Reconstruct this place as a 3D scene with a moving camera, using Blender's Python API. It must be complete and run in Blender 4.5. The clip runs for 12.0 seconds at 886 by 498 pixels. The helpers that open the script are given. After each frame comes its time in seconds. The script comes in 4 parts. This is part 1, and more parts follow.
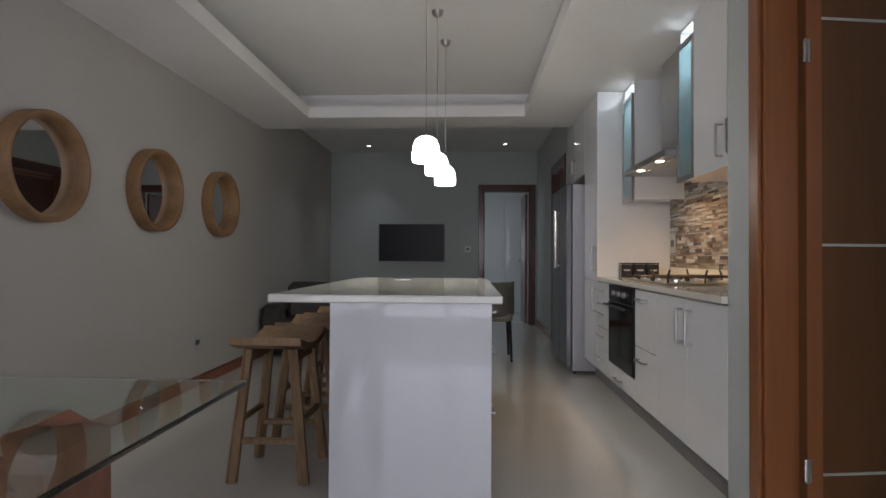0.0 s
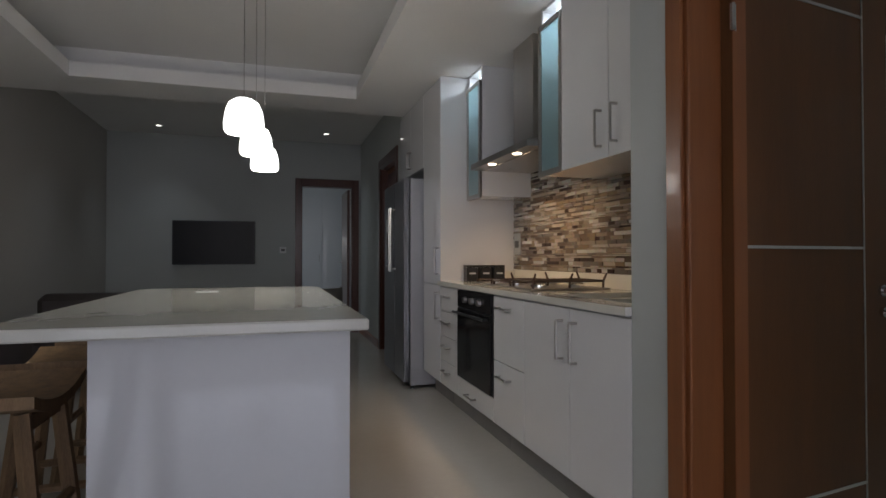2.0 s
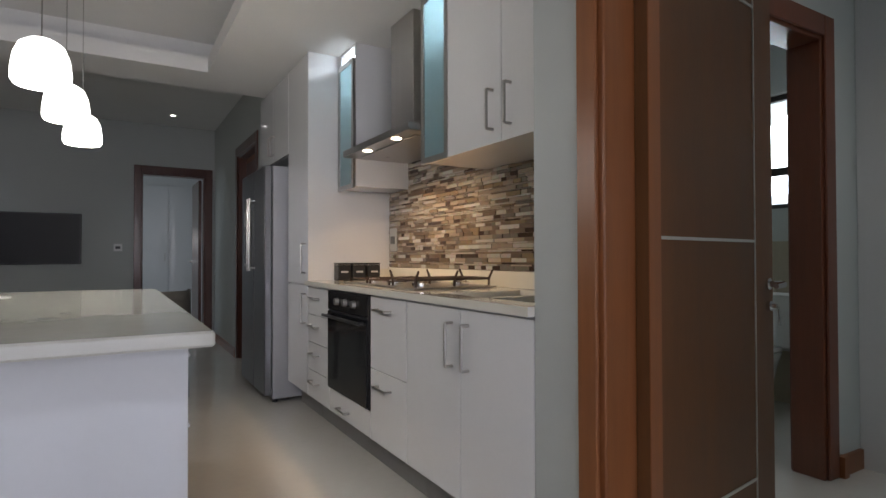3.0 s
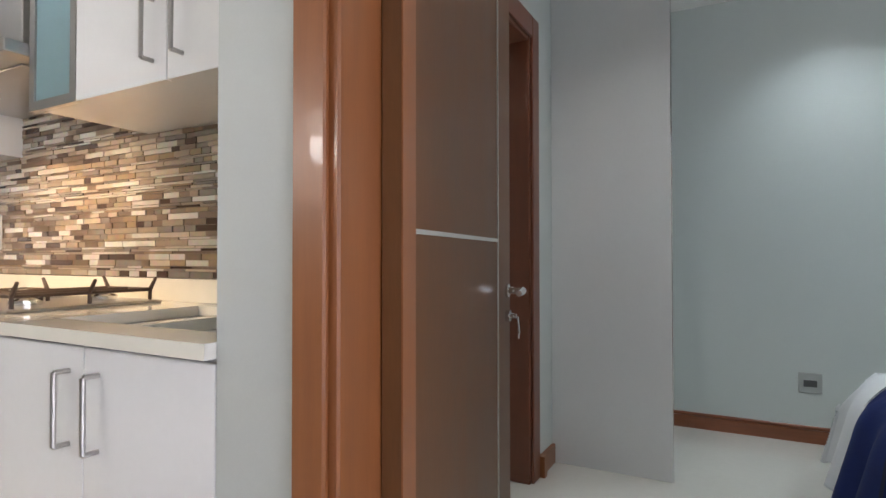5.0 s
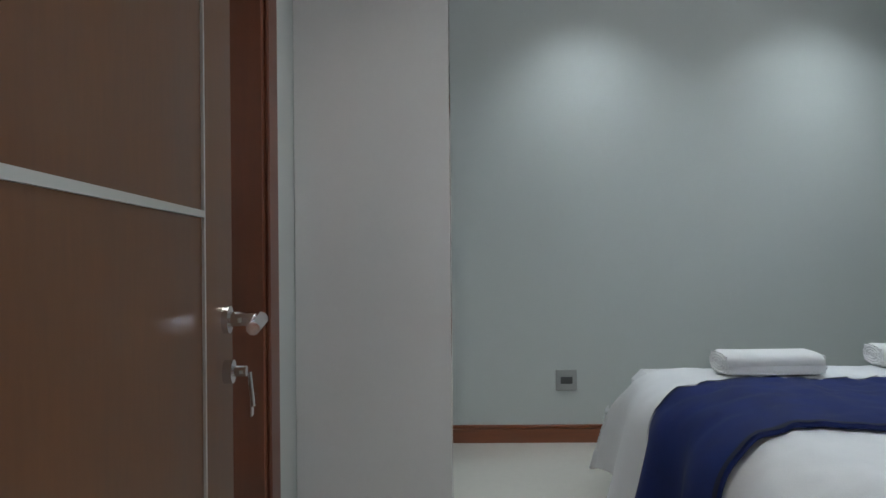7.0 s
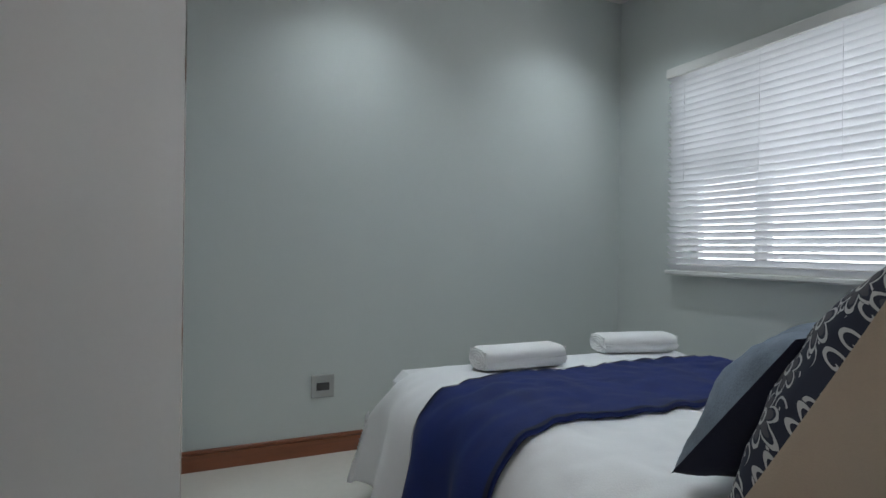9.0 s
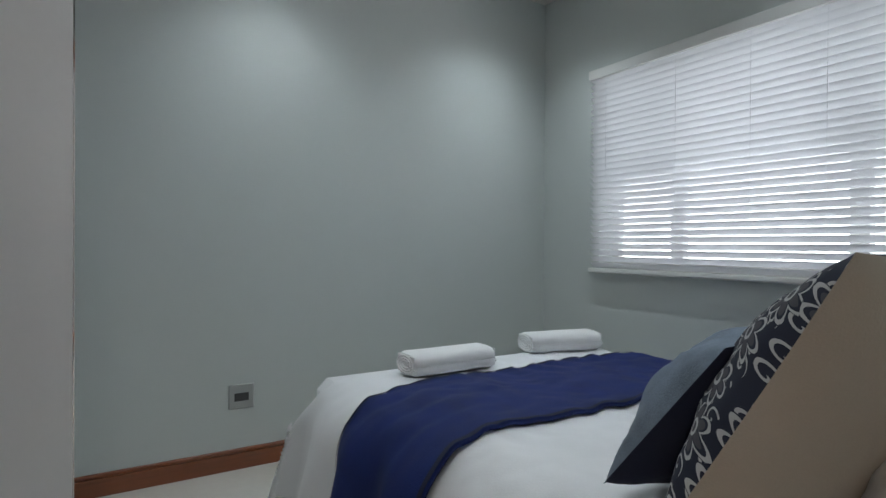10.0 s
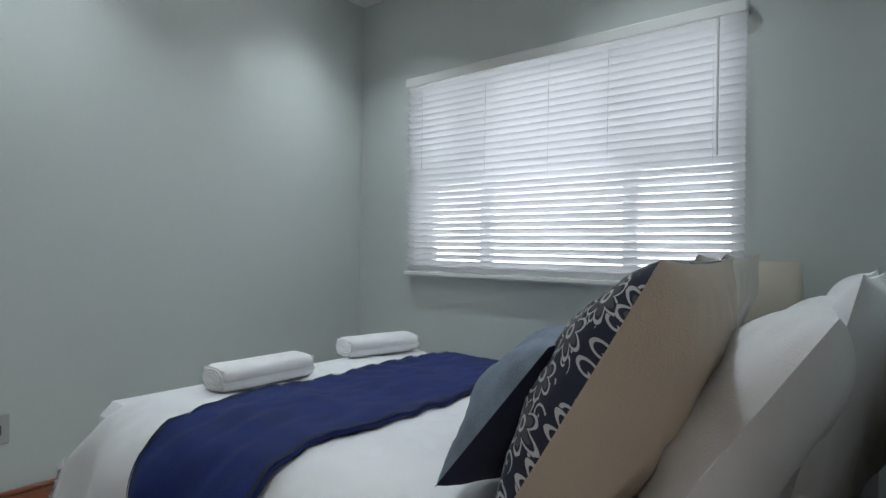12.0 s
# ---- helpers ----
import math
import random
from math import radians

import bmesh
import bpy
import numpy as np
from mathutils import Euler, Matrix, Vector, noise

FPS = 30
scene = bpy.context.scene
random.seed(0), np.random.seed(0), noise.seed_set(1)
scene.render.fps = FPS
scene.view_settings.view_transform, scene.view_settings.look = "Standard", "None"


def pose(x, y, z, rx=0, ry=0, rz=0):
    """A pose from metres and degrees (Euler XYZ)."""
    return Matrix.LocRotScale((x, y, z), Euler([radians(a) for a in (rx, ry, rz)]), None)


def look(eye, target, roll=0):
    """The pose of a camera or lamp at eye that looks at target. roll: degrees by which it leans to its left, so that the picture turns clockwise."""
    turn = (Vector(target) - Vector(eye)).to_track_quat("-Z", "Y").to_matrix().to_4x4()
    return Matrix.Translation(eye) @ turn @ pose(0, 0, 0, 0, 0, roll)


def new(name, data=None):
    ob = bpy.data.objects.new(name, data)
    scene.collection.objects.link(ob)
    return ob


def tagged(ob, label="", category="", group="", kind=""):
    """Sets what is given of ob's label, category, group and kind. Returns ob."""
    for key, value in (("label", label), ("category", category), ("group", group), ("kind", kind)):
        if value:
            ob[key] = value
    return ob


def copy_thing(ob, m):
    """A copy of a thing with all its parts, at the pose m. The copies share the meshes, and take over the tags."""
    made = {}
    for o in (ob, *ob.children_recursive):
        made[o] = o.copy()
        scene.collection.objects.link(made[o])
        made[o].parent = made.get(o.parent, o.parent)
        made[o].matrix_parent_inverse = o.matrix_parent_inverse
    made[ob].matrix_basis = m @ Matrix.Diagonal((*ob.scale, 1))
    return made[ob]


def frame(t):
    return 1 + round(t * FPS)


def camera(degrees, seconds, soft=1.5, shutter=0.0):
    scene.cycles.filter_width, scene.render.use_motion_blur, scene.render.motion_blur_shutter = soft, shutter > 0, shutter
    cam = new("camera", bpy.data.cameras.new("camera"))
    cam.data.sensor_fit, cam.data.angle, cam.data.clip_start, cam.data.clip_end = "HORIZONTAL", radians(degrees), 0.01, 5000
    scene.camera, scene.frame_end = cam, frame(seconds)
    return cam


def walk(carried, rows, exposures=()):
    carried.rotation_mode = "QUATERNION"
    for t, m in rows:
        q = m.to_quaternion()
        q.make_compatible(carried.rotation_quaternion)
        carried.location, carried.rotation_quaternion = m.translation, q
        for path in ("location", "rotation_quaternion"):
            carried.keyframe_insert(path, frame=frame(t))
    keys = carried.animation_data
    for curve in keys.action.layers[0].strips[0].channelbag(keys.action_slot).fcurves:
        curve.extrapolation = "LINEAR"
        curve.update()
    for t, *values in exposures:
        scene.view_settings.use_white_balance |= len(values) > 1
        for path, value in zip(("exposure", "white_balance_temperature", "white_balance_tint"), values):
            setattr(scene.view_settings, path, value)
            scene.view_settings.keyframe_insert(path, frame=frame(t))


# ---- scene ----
cam = camera(77.36, 12.0)

PATH = [
    (0, (0.486, 0.655, 1.053), (0.396, 2.653, 1.081), 0.31),
    (0.5, (0.480, 0.834, 1.052), (0.441, 2.833, 1.080), -0.08),
    (1, (0.460, 1.013, 1.055), (0.531, 3.012, 1.083), 0.03),
    (1.5, (0.405, 1.182, 1.062), (0.716, 3.158, 1.093), 0.08),
    (2, (0.371, 1.318, 1.069), (0.954, 3.231, 1.100), -0.03),
    (2.5, (0.407, 1.496, 1.054), (1.201, 3.331, 1.084), -0.02),
    (3, (0.445, 1.640, 1.049), (1.467, 3.359, 1.079), -0.13),
    (3.2, (0.476, 1.659, 1.060), (1.590, 3.319, 1.087), 0.18),
    (4.8, (0.793, 2.083, 1.059), (2.521, 3.090, 1.067), 0.50),
    (5, (0.842, 2.095, 1.052), (2.604, 3.042, 1.084), -0.04),
    (5.5, (0.983, 2.176, 1.046), (2.832, 2.937, 1.092), -0.55),
    (6, (1.151, 2.242, 1.041), (3.083, 2.760, 1.072), -0.36),
    (6.5, (1.367, 2.267, 1.034), (3.343, 2.577, 1.068), -0.59),
    (7, (1.586, 2.384, 1.053), (3.586, 2.406, 1.056), -0.52),
    (7.5, (1.717, 2.466, 1.057), (3.691, 2.146, 1.041), -0.29),
    (9.5, (1.872, 2.327, 1.027), (3.644, 1.401, 1.025), 0.62),
    (10, (1.906, 2.323, 1.053), (3.604, 1.266, 1.040), 0.34),
    (10.5, (1.924, 2.350, 1.053), (3.505, 1.125, 1.044), 0.69),
    (11, (1.938, 2.323, 1.058), (3.411, 0.971, 1.052), 0.37),
    (11.5, (1.950, 2.326, 1.056), (3.310, 0.860, 1.054), 0.62),
    (12, (1.963, 2.329, 1.056), (3.211, 0.766, 1.059), 0.88),
]
EXPOSURE = [(0, -0.78), (1.0, -1.28), (1.5, -1.42), (2.0, -1.30), (2.5, -1.03), (3.0, -0.65), (3.3, -0.45), (4.8, 0.45), (5.3, 0.55), (6.0, 0.4), (6.5, 0.25), (7.5, 0.25), (9.5, 0.1), (11.0, 0.15), (12.0, 0.32)]
walk(cam, [(t, look(eye, target, roll)) for t, eye, target, roll in PATH], EXPOSURE)

# ---- world and light ----
world = bpy.data.worlds.new("world")
scene.world = world
world.use_nodes = True
wn = world.node_tree
sky = wn.nodes.new("ShaderNodeTexSky")
sky.sky_type, sky.sun_disc, sky.sun_elevation, sky.sun_rotation = "NISHITA", False, radians(40), radians(200)
wn.links.new(sky.outputs[0], wn.nodes["Background"].inputs[0])
wn.nodes["Background"].inputs[1].default_value = 0.12


def area_lamp(name, eye, target, sx, sy, watts, colour):
    d = bpy.data.lights.new(name, "AREA")
    d.shape, d.size, d.size_y, d.energy, d.color = "RECTANGLE", sx, sy, watts, colour
    ob = new(name, d)
    ob.matrix_world = look(eye, target)
    return ob


def spot_lamp(name, eye, target, watts, colour, cone=80, blend=0.6, radius=0.03):
    d = bpy.data.lights.new(name, "SPOT")
    d.energy, d.color, d.spot_size, d.spot_blend, d.shadow_soft_size = watts, colour, radians(cone), blend, radius
    ob = new(name, d)
    ob.matrix_world = look(eye, target)
    return ob


COOL, SOFT, NEUTRAL, WARM = (0.80, 0.90, 1.0), (0.82, 0.93, 1.0), (1.0, 0.97, 0.93), (1.0, 0.66, 0.36)
area_lamp("daylight_bedroom_window", (3.28, -0.5, 1.55), (3.28, 2.0, 1.45), 2.1, 1.4, 22, (0.93, 0.96, 1.0))
area_lamp("daylight_living_window", (-0.2, -1.62, 1.25), (0.0, 3.0, 1.1), 2.6, 2.0, 70, (0.80, 0.82, 1.0))
area_lamp("daylight_far_room_window", (-0.70, 10.66, 1.4), (1.35, 10.76, 1.1), 1.2, 1.3, 13, COOL)
area_lamp("daylight_bathroom_window", (4.76, 3.95, 1.85), (2.5, 3.4, 0.8), 0.5, 0.7, 22, COOL)

# ---- materials ----


def rgb(c):
    return (c[0], c[1], c[2], 1.0)


def surface(name, colour, rough=0.5, metal=0.0, vary=0.12, scale=6.0, bump=0.0, fine=60.0, stretch=(1, 1, 1), coat=0.0, sheen=0.0, dark=None, transmission=0.0, spec=0.5):
    """A painted, woven or polished surface: two scales of colour drift, gloss drift and fine relief."""
    m = bpy.data.materials.new(name)
    m.use_nodes = True
    t, n = m.node_tree, m.node_tree.nodes
    b = n["Principled BSDF"]
    co = n.new("ShaderNodeTexCoord")
    mp = n.new("ShaderNodeMapping")
    mp.inputs["Scale"].default_value = stretch
    t.links.new(co.outputs["Object"], mp.inputs[0])
    big, small = n.new("ShaderNodeTexNoise"), n.new("ShaderNodeTexNoise")
    big.inputs["Scale"].default_value, big.inputs["Detail"].default_value = scale, 4
    small.inputs["Scale"].default_value, small.inputs["Detail"].default_value = fine, 6
    t.links.new(mp.outputs[0], big.inputs[0])
    t.links.new(mp.outputs[0], small.inputs[0])
    add = n.new("ShaderNodeMath")
    add.operation = "MULTIPLY_ADD"
    add.inputs[1].default_value = 0.4
    t.links.new(small.outputs[0], add.inputs[0])
    t.links.new(big.outputs[0], add.inputs[2])
    ramp = n.new("ShaderNodeValToRGB")
    lo = dark if dark else tuple(c * (1 - vary) for c in colour)
    hi = tuple(min(1, c * (1 + vary * 0.6)) for c in colour)
    ramp.color_ramp.elements[0].position, ramp.color_ramp.elements[1].position = 0.45, 0.95
    ramp.color_ramp.elements[0].color, ramp.color_ramp.elements[1].color = rgb(lo), rgb(hi)
    t.links.new(add.outputs[0], ramp.inputs[0])
    t.links.new(ramp.outputs[0], b.inputs["Base Color"])
    rr = n.new("ShaderNodeMapRange")
    rr.inputs["To Min"].default_value, rr.inputs["To Max"].default_value = max(0.02, rough * 0.8), min(1, rough * 1.2)
    t.links.new(big.outputs[0], rr.inputs[0])
    t.links.new(rr.outputs[0], b.inputs["Roughness"])
    b.inputs["Metallic"].default_value = metal
    b.inputs["Coat Weight"].default_value, b.inputs["Coat Roughness"].default_value = coat, 0.05
    b.inputs["Sheen Weight"].default_value = sheen
    b.inputs["Transmission Weight"].default_value = transmission
    b.inputs["Specular IOR Level"].default_value = spec
    if bump:
        bp = n.new("ShaderNodeBump")
        bp.inputs["Strength"].default_value, bp.inputs["Distance"].default_value = min(1.0, bump), 0.004
        t.links.new(small.outputs[0], bp.inputs["Height"])
        t.links.new(bp.outputs[0], b.inputs["Normal"])
    return m


def glow(name, colour, strength):
    m = bpy.data.materials.new(name)
    m.use_nodes = True
    b = m.node_tree.nodes["Principled BSDF"]
    b.inputs["Base Color"].default_value = rgb(colour)
    b.inputs["Emission Color"].default_value, b.inputs["Emission Strength"].default_value = rgb(colour), strength
    return m


def glass(name, colour=(0.9, 0.97, 0.95), rough=0.0):
    m = bpy.data.materials.new(name)
    m.use_nodes = True
    b = m.node_tree.nodes["Principled BSDF"]
    b.inputs["Base Color"].default_value, b.inputs["Roughness"].default_value = rgb(colour), rough
    b.inputs["Transmission Weight"].default_value, b.inputs["IOR"].default_value = 1.0, 1.45
    return m


def slat_material(through_light=0.02, tone=(0.85, 0.86, 0.88)):
    """White blind slats that let some daylight through."""
    m = bpy.data.materials.new("blind_slat_white")
    m.use_nodes = True
    t, n = m.node_tree, m.node_tree.nodes
    n.remove(n["Principled BSDF"])
    d, tr, mx = n.new("ShaderNodeBsdfDiffuse"), n.new("ShaderNodeBsdfTranslucent"), n.new("ShaderNodeMixShader")
    d.inputs[0].default_value, tr.inputs[0].default_value = rgb(tone), rgb(tone)
    mx.inputs[0].default_value = through_light
    t.links.new(d.outputs[0], mx.inputs[1])
    t.links.new(tr.outputs[0], mx.inputs[2])
    t.links.new(mx.outputs[0], n["Material Output"].inputs[0])
    return m


def shade_material():
    m = slat_material(0.16, (0.62, 0.57, 0.48))
    m.name = "lampshade_cream"
    return m


def mosaic_material():
    """Glass, stone and metal mosaic: each piece takes its own colour and gloss."""
    m = bpy.data.materials.new("mosaic_piece")
    m.use_nodes = True
    t, n = m.node_tree, m.node_tree.nodes
    b = n["Principled BSDF"]
    info, geo, mix = n.new("ShaderNodeObjectInfo"), n.new("ShaderNodeNewGeometry"), n.new("ShaderNodeMath")
    mix.operation = "ADD"
    t.links.new(info.outputs["Random"], mix.inputs[0])
    t.links.new(geo.outputs["Random Per Island"], mix.inputs[1])
    fr = n.new("ShaderNodeMath")
    fr.operation = "FRACT"
    t.links.new(mix.outputs[0], fr.inputs[0])
    ramp = n.new("ShaderNodeValToRGB")
    ramp.color_ramp.interpolation = "CONSTANT"
    cols = [(0.0, (0.16, 0.11, 0.075)), (0.18, (0.30, 0.24, 0.18)), (0.36, (0.45, 0.38, 0.30)), (0.52, (0.26, 0.23, 0.20)), (0.64, (0.60, 0.56, 0.50)), (0.78, (0.09, 0.06, 0.045)), (0.86, (0.36, 0.27, 0.18)), (0.94, (0.70, 0.68, 0.64))]
    while len(ramp.color_ramp.elements) < len(cols):
        ramp.color_ramp.elements.new(0.5)
    for e, (p, c) in zip(ramp.color_ramp.elements, cols):
        e.position, e.color = p, rgb(c)
    t.links.new(fr.outputs[0], ramp.inputs[0])
    noi = n.new("ShaderNodeTexNoise")
    noi.inputs["Scale"].default_value = 35
    co = n.new("ShaderNodeTexCoord")
    t.links.new(co.outputs["Object"], noi.inputs[0])
    mul = n.new("ShaderNodeMix")
    mul.data_type, mul.blend_type = "RGBA", "MULTIPLY"
    mul.inputs[0].default_value = 0.35
    t.links.new(ramp.outputs[0], mul.inputs[6])
    t.links.new(noi.outputs[1], mul.inputs[7])
    t.links.new(mul.outputs[2], b.inputs["Base Color"])
    rr = n.new("ShaderNodeMapRange")
    rr.inputs["To Min"].default_value, rr.inputs["To Max"].default_value = 0.45, 0.10
    t.links.new(fr.outputs[0], rr.inputs[0])
    t.links.new(rr.outputs[0], b.inputs["Roughness"])
    b.inputs["Metallic"].default_value = 0.15
    return m


def damask_material():
    """Navy cotton printed with pale outlined flowers and small scrolls."""
    m = bpy.data.materials.new("navy_floral_print")
    m.use_nodes = True
    t, n = m.node_tree, m.node_tree.nodes
    b = n["Principled BSDF"]

    def math_node(op, a, c=None, d=None):
        k = n.new("ShaderNodeMath")
        k.operation = op
        for i, v in enumerate((a, c, d)):
            if isinstance(v, (int, float)):
                k.inputs[i].default_value = v
            elif v is not None:
                t.links.new(v, k.inputs[i])
        return k.outputs[0]

    def cells(scale, jitter, shift):
        """Distance and angle from the nearest motif's middle, on the flat of the cloth."""
        mp = n.new("ShaderNodeMapping")
        mp.inputs["Scale"].default_value, mp.inputs["Location"].default_value = (scale, 0, scale), (shift, 0, shift * 0.7)
        t.links.new(n_coord.outputs["Object"], mp.inputs[0])
        v = n.new("ShaderNodeTexVoronoi")
        v.inputs["Scale"].default_value, v.inputs["Randomness"].default_value = 1.0, jitter
        t.links.new(mp.outputs[0], v.inputs[0])
        sub = n.new("ShaderNodeVectorMath")
        sub.operation = "SUBTRACT"
        t.links.new(mp.outputs[0], sub.inputs[0])
        t.links.new(v.outputs["Position"], sub.inputs[1])
        flat = n.new("ShaderNodeSeparateXYZ")
        t.links.new(sub.outputs[0], flat.inputs[0])
        r = math_node("SQRT", math_node("ADD", math_node("MULTIPLY", flat.outputs[0], flat.outputs[0]), math_node("MULTIPLY", flat.outputs[2], flat.outputs[2])))
        return r, math_node("ARCTAN2", flat.outputs[2], flat.outputs[0])

    n_coord = n.new("ShaderNodeTexCoord")
    r, ang = cells(10.5, 0.45, 0.2)
    petals = math_node("MULTIPLY_ADD", math_node("ABSOLUTE", math_node("COSINE", math_node("MULTIPLY", ang, 3.5))), 0.20, 0.24)
    off = math_node("SUBTRACT", r, petals)
    rim = math_node("LESS_THAN", math_node("ABSOLUTE", off), 0.032)
    fill = math_node("LESS_THAN", off, -0.09)
    heart = math_node("LESS_THAN", math_node("ABSOLUTE", math_node("SUBTRACT", r, 0.11)), 0.028)
    r2, a2 = cells(24.0, 0.8, 3.1)
    curl = math_node("FRACT", math_node("MULTIPLY_ADD", a2, 0.159155, math_node("MULTIPLY", r2, 2.6)))
    scroll = math_node("MULTIPLY", math_node("LESS_THAN", curl, 0.24), math_node("LESS_THAN", r2, 0.42))
    scroll = math_node("MULTIPLY", scroll, math_node("GREATER_THAN", off, 0.05))
    pale = math_node("MAXIMUM", math_node("MAXIMUM", rim, heart), scroll)
    grey = n.new("ShaderNodeMix")
    grey.data_type = "RGBA"
    grey.inputs[6].default_value, grey.inputs[7].default_value = (0.012, 0.016, 0.035, 1), (0.065, 0.066, 0.078, 1)
    t.links.new(fill, grey.inputs[0])
    mx = n.new("ShaderNodeMix")
    mx.data_type = "RGBA"
    mx.inputs[7].default_value = (0.47, 0.47, 0.47, 1)
    t.links.new(pale, mx.inputs[0])
    t.links.new(grey.outputs[2], mx.inputs[6])
    t.links.new(mx.outputs[2], b.inputs["Base Color"])
    b.inputs["Roughness"].default_value = 0.85
    return m


M_WALL = surface("wall_paint_grey_green", (0.46, 0.48, 0.46), 0.6, vary=0.05, scale=1.2, bump=0.05, fine=220)
M_WALL_L = surface("wall_paint_taupe", (0.46, 0.44, 0.41), 0.6, vary=0.05, scale=1.2, bump=0.05, fine=220)
M_WALL_B = surface("wall_paint_bedroom", (0.60, 0.638, 0.622), 0.5, vary=0.04, scale=1.2, bump=0.04, fine=220)
M_CEIL = surface("ceiling_paint_white", (0.78, 0.77, 0.75), 0.8, vary=0.04, scale=1.5)
M_FLOOR = surface("polished_porcelain_cream", (0.68, 0.65, 0.59), 0.06, vary=0.06, scale=1.5, fine=25, coat=0.5)
M_WHITE = surface("white_gloss_laminate", (0.75, 0.75, 0.755), 0.07, vary=0.03, scale=2, coat=0.6)
M_STONE = surface("pale_quartz", (0.74, 0.72, 0.64), 0.13, vary=0.03, scale=14, fine=180, coat=0.4)
M_PLINTH = surface("grey_plinth", (0.22, 0.21, 0.20), 0.4, vary=0.1)
M_SKIRT = surface("varnished_skirting", (0.25, 0.075, 0.03), 0.3, vary=0.2, scale=3, fine=22, stretch=(0.8, 0.8, 20), coat=0.4)
M_REDWOOD = surface("varnished_meranti", (0.26, 0.092, 0.03), 0.36, vary=0.13, scale=3, fine=22, stretch=(14, 14, 0.8), coat=0.12)
# Red wood again, its colour darkened for the shade in the bathroom doorway.
M_REDWOOD_DIM = surface("varnished_meranti_dim", (0.17, 0.05, 0.022), 0.35, vary=0.12, scale=3, fine=22, stretch=(14, 14, 0.8), coat=0.3)
M_DOOR = surface("stained_door_veneer", (0.145, 0.060, 0.021), 0.42, vary=0.2, scale=1.6, fine=30, stretch=(6, 6, 0.6), coat=0.08, spec=0.35)
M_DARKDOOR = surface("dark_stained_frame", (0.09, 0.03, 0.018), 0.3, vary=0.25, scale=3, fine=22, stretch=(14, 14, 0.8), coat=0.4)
M_TEAK = surface("weathered_teak", (0.30, 0.19, 0.10), 0.55, vary=0.35, scale=5, fine=40, stretch=(6, 6, 1.2), bump=0.25)
M_MIRRORWOOD = surface("brown_mango_wood", (0.26, 0.14, 0.06), 0.5, vary=0.3, scale=9, fine=50, bump=0.3)
M_STEEL = surface("brushed_steel", (0.50, 0.48, 0.46), 0.3, metal=1.0, vary=0.05, scale=2, fine=50, stretch=(8, 8, 0.4))
M_CHROME = surface("chrome", (0.75, 0.75, 0.75), 0.08, metal=1.0, vary=0.02)
M_FRIDGE = surface("fridge_dark_steel", (0.25, 0.25, 0.27), 0.3, metal=0.9, vary=0.06, scale=3, fine=90, stretch=(1, 1, 30))
M_FRIDGE_SIDE = surface("fridge_side_grey", (0.42, 0.42, 0.44), 0.4, metal=0.2, vary=0.05)
M_BLACKGLASS = surface("black_glass", (0.01, 0.01, 0.012), 0.08, vary=0.02)
M_SCREEN = surface("matt_screen", (0.008, 0.008, 0.01), 0.35, vary=0.02, spec=0.25)
M_BLACK = surface("black_plastic", (0.018, 0.018, 0.02), 0.35, vary=0.1)
M_IRON = surface("cast_iron", (0.06, 0.035, 0.025), 0.5, vary=0.2, bump=0.2)
M_GREY = surface("grey_plastic", (0.42, 0.43, 0.42), 0.4, vary=0.03)
M_DARKGREY = surface("dark_socket_face", (0.08, 0.08, 0.08), 0.4, vary=0.05)
M_WHITEPL = surface("white_plastic", (0.78, 0.78, 0.76), 0.35, vary=0.03)
M_INLAY = surface("aluminium_inlay", (0.62, 0.62, 0.58), 0.3, metal=0.5, vary=0.04)
M_MIRROR = surface("mirror_silver", (0.9, 0.9, 0.9), 0.02, metal=1.0, vary=0.0)
M_LINEN = surface("white_cotton", (0.80, 0.81, 0.83), 0.9, vary=0.05, scale=5, fine=260, bump=0.2, sheen=0.2)
M_TERRY = surface("white_terry_towel", (0.82, 0.82, 0.82), 0.95, vary=0.05, scale=9, fine=300, bump=0.25)
M_NAVY = surface("navy_satin_throw", (0.010, 0.022, 0.120), 0.7, vary=0.3, scale=9, fine=220, bump=0.3, spec=0.3)
M_DENIM = surface("washed_denim", (0.19, 0.24, 0.31), 0.9, vary=0.35, scale=14, fine=320, bump=0.5)
M_NAVYC = surface("dark_navy_cotton", (0.012, 0.017, 0.045), 0.85, vary=0.2, fine=300, bump=0.3)
M_BEIGE = surface("beige_cotton", (0.50, 0.43, 0.35), 0.9, vary=0.06, scale=6, fine=300, bump=0.3)
M_CREAM = surface("cream_cotton", (0.66, 0.63, 0.57), 0.9, vary=0.06, scale=6, fine=300, bump=0.3)
M_BASE = surface("bed_base_fabric", (0.45, 0.44, 0.42), 0.9, vary=0.1, fine=200, bump=0.3)
M_SOFA = surface("dark_brown_leather", (0.045, 0.035, 0.032), 0.45, vary=0.25, scale=7, fine=140, bump=0.3)
M_TAUPE = surface("taupe_fabric", (0.28, 0.26, 0.23), 0.85, vary=0.1, fine=200, bump=0.3)
M_CERAMIC = surface("white_ceramic", (0.8, 0.8, 0.78), 0.08, vary=0.02, coat=0.5)
M_BATHTILE = surface("beige_bath_tile", (0.52, 0.47, 0.36), 0.25, vary=0.08, scale=3)
M_TABLEWOOD = surface("table_red_brown_wood", (0.21, 0.085, 0.045), 0.4, vary=0.3, scale=4, fine=30, stretch=(6, 6, 1))
M_LABEL = surface("pale_print", (0.55, 0.55, 0.55), 0.6, vary=0.02)
M_GLASS = glass("table_glass", (0.88, 0.97, 0.94))
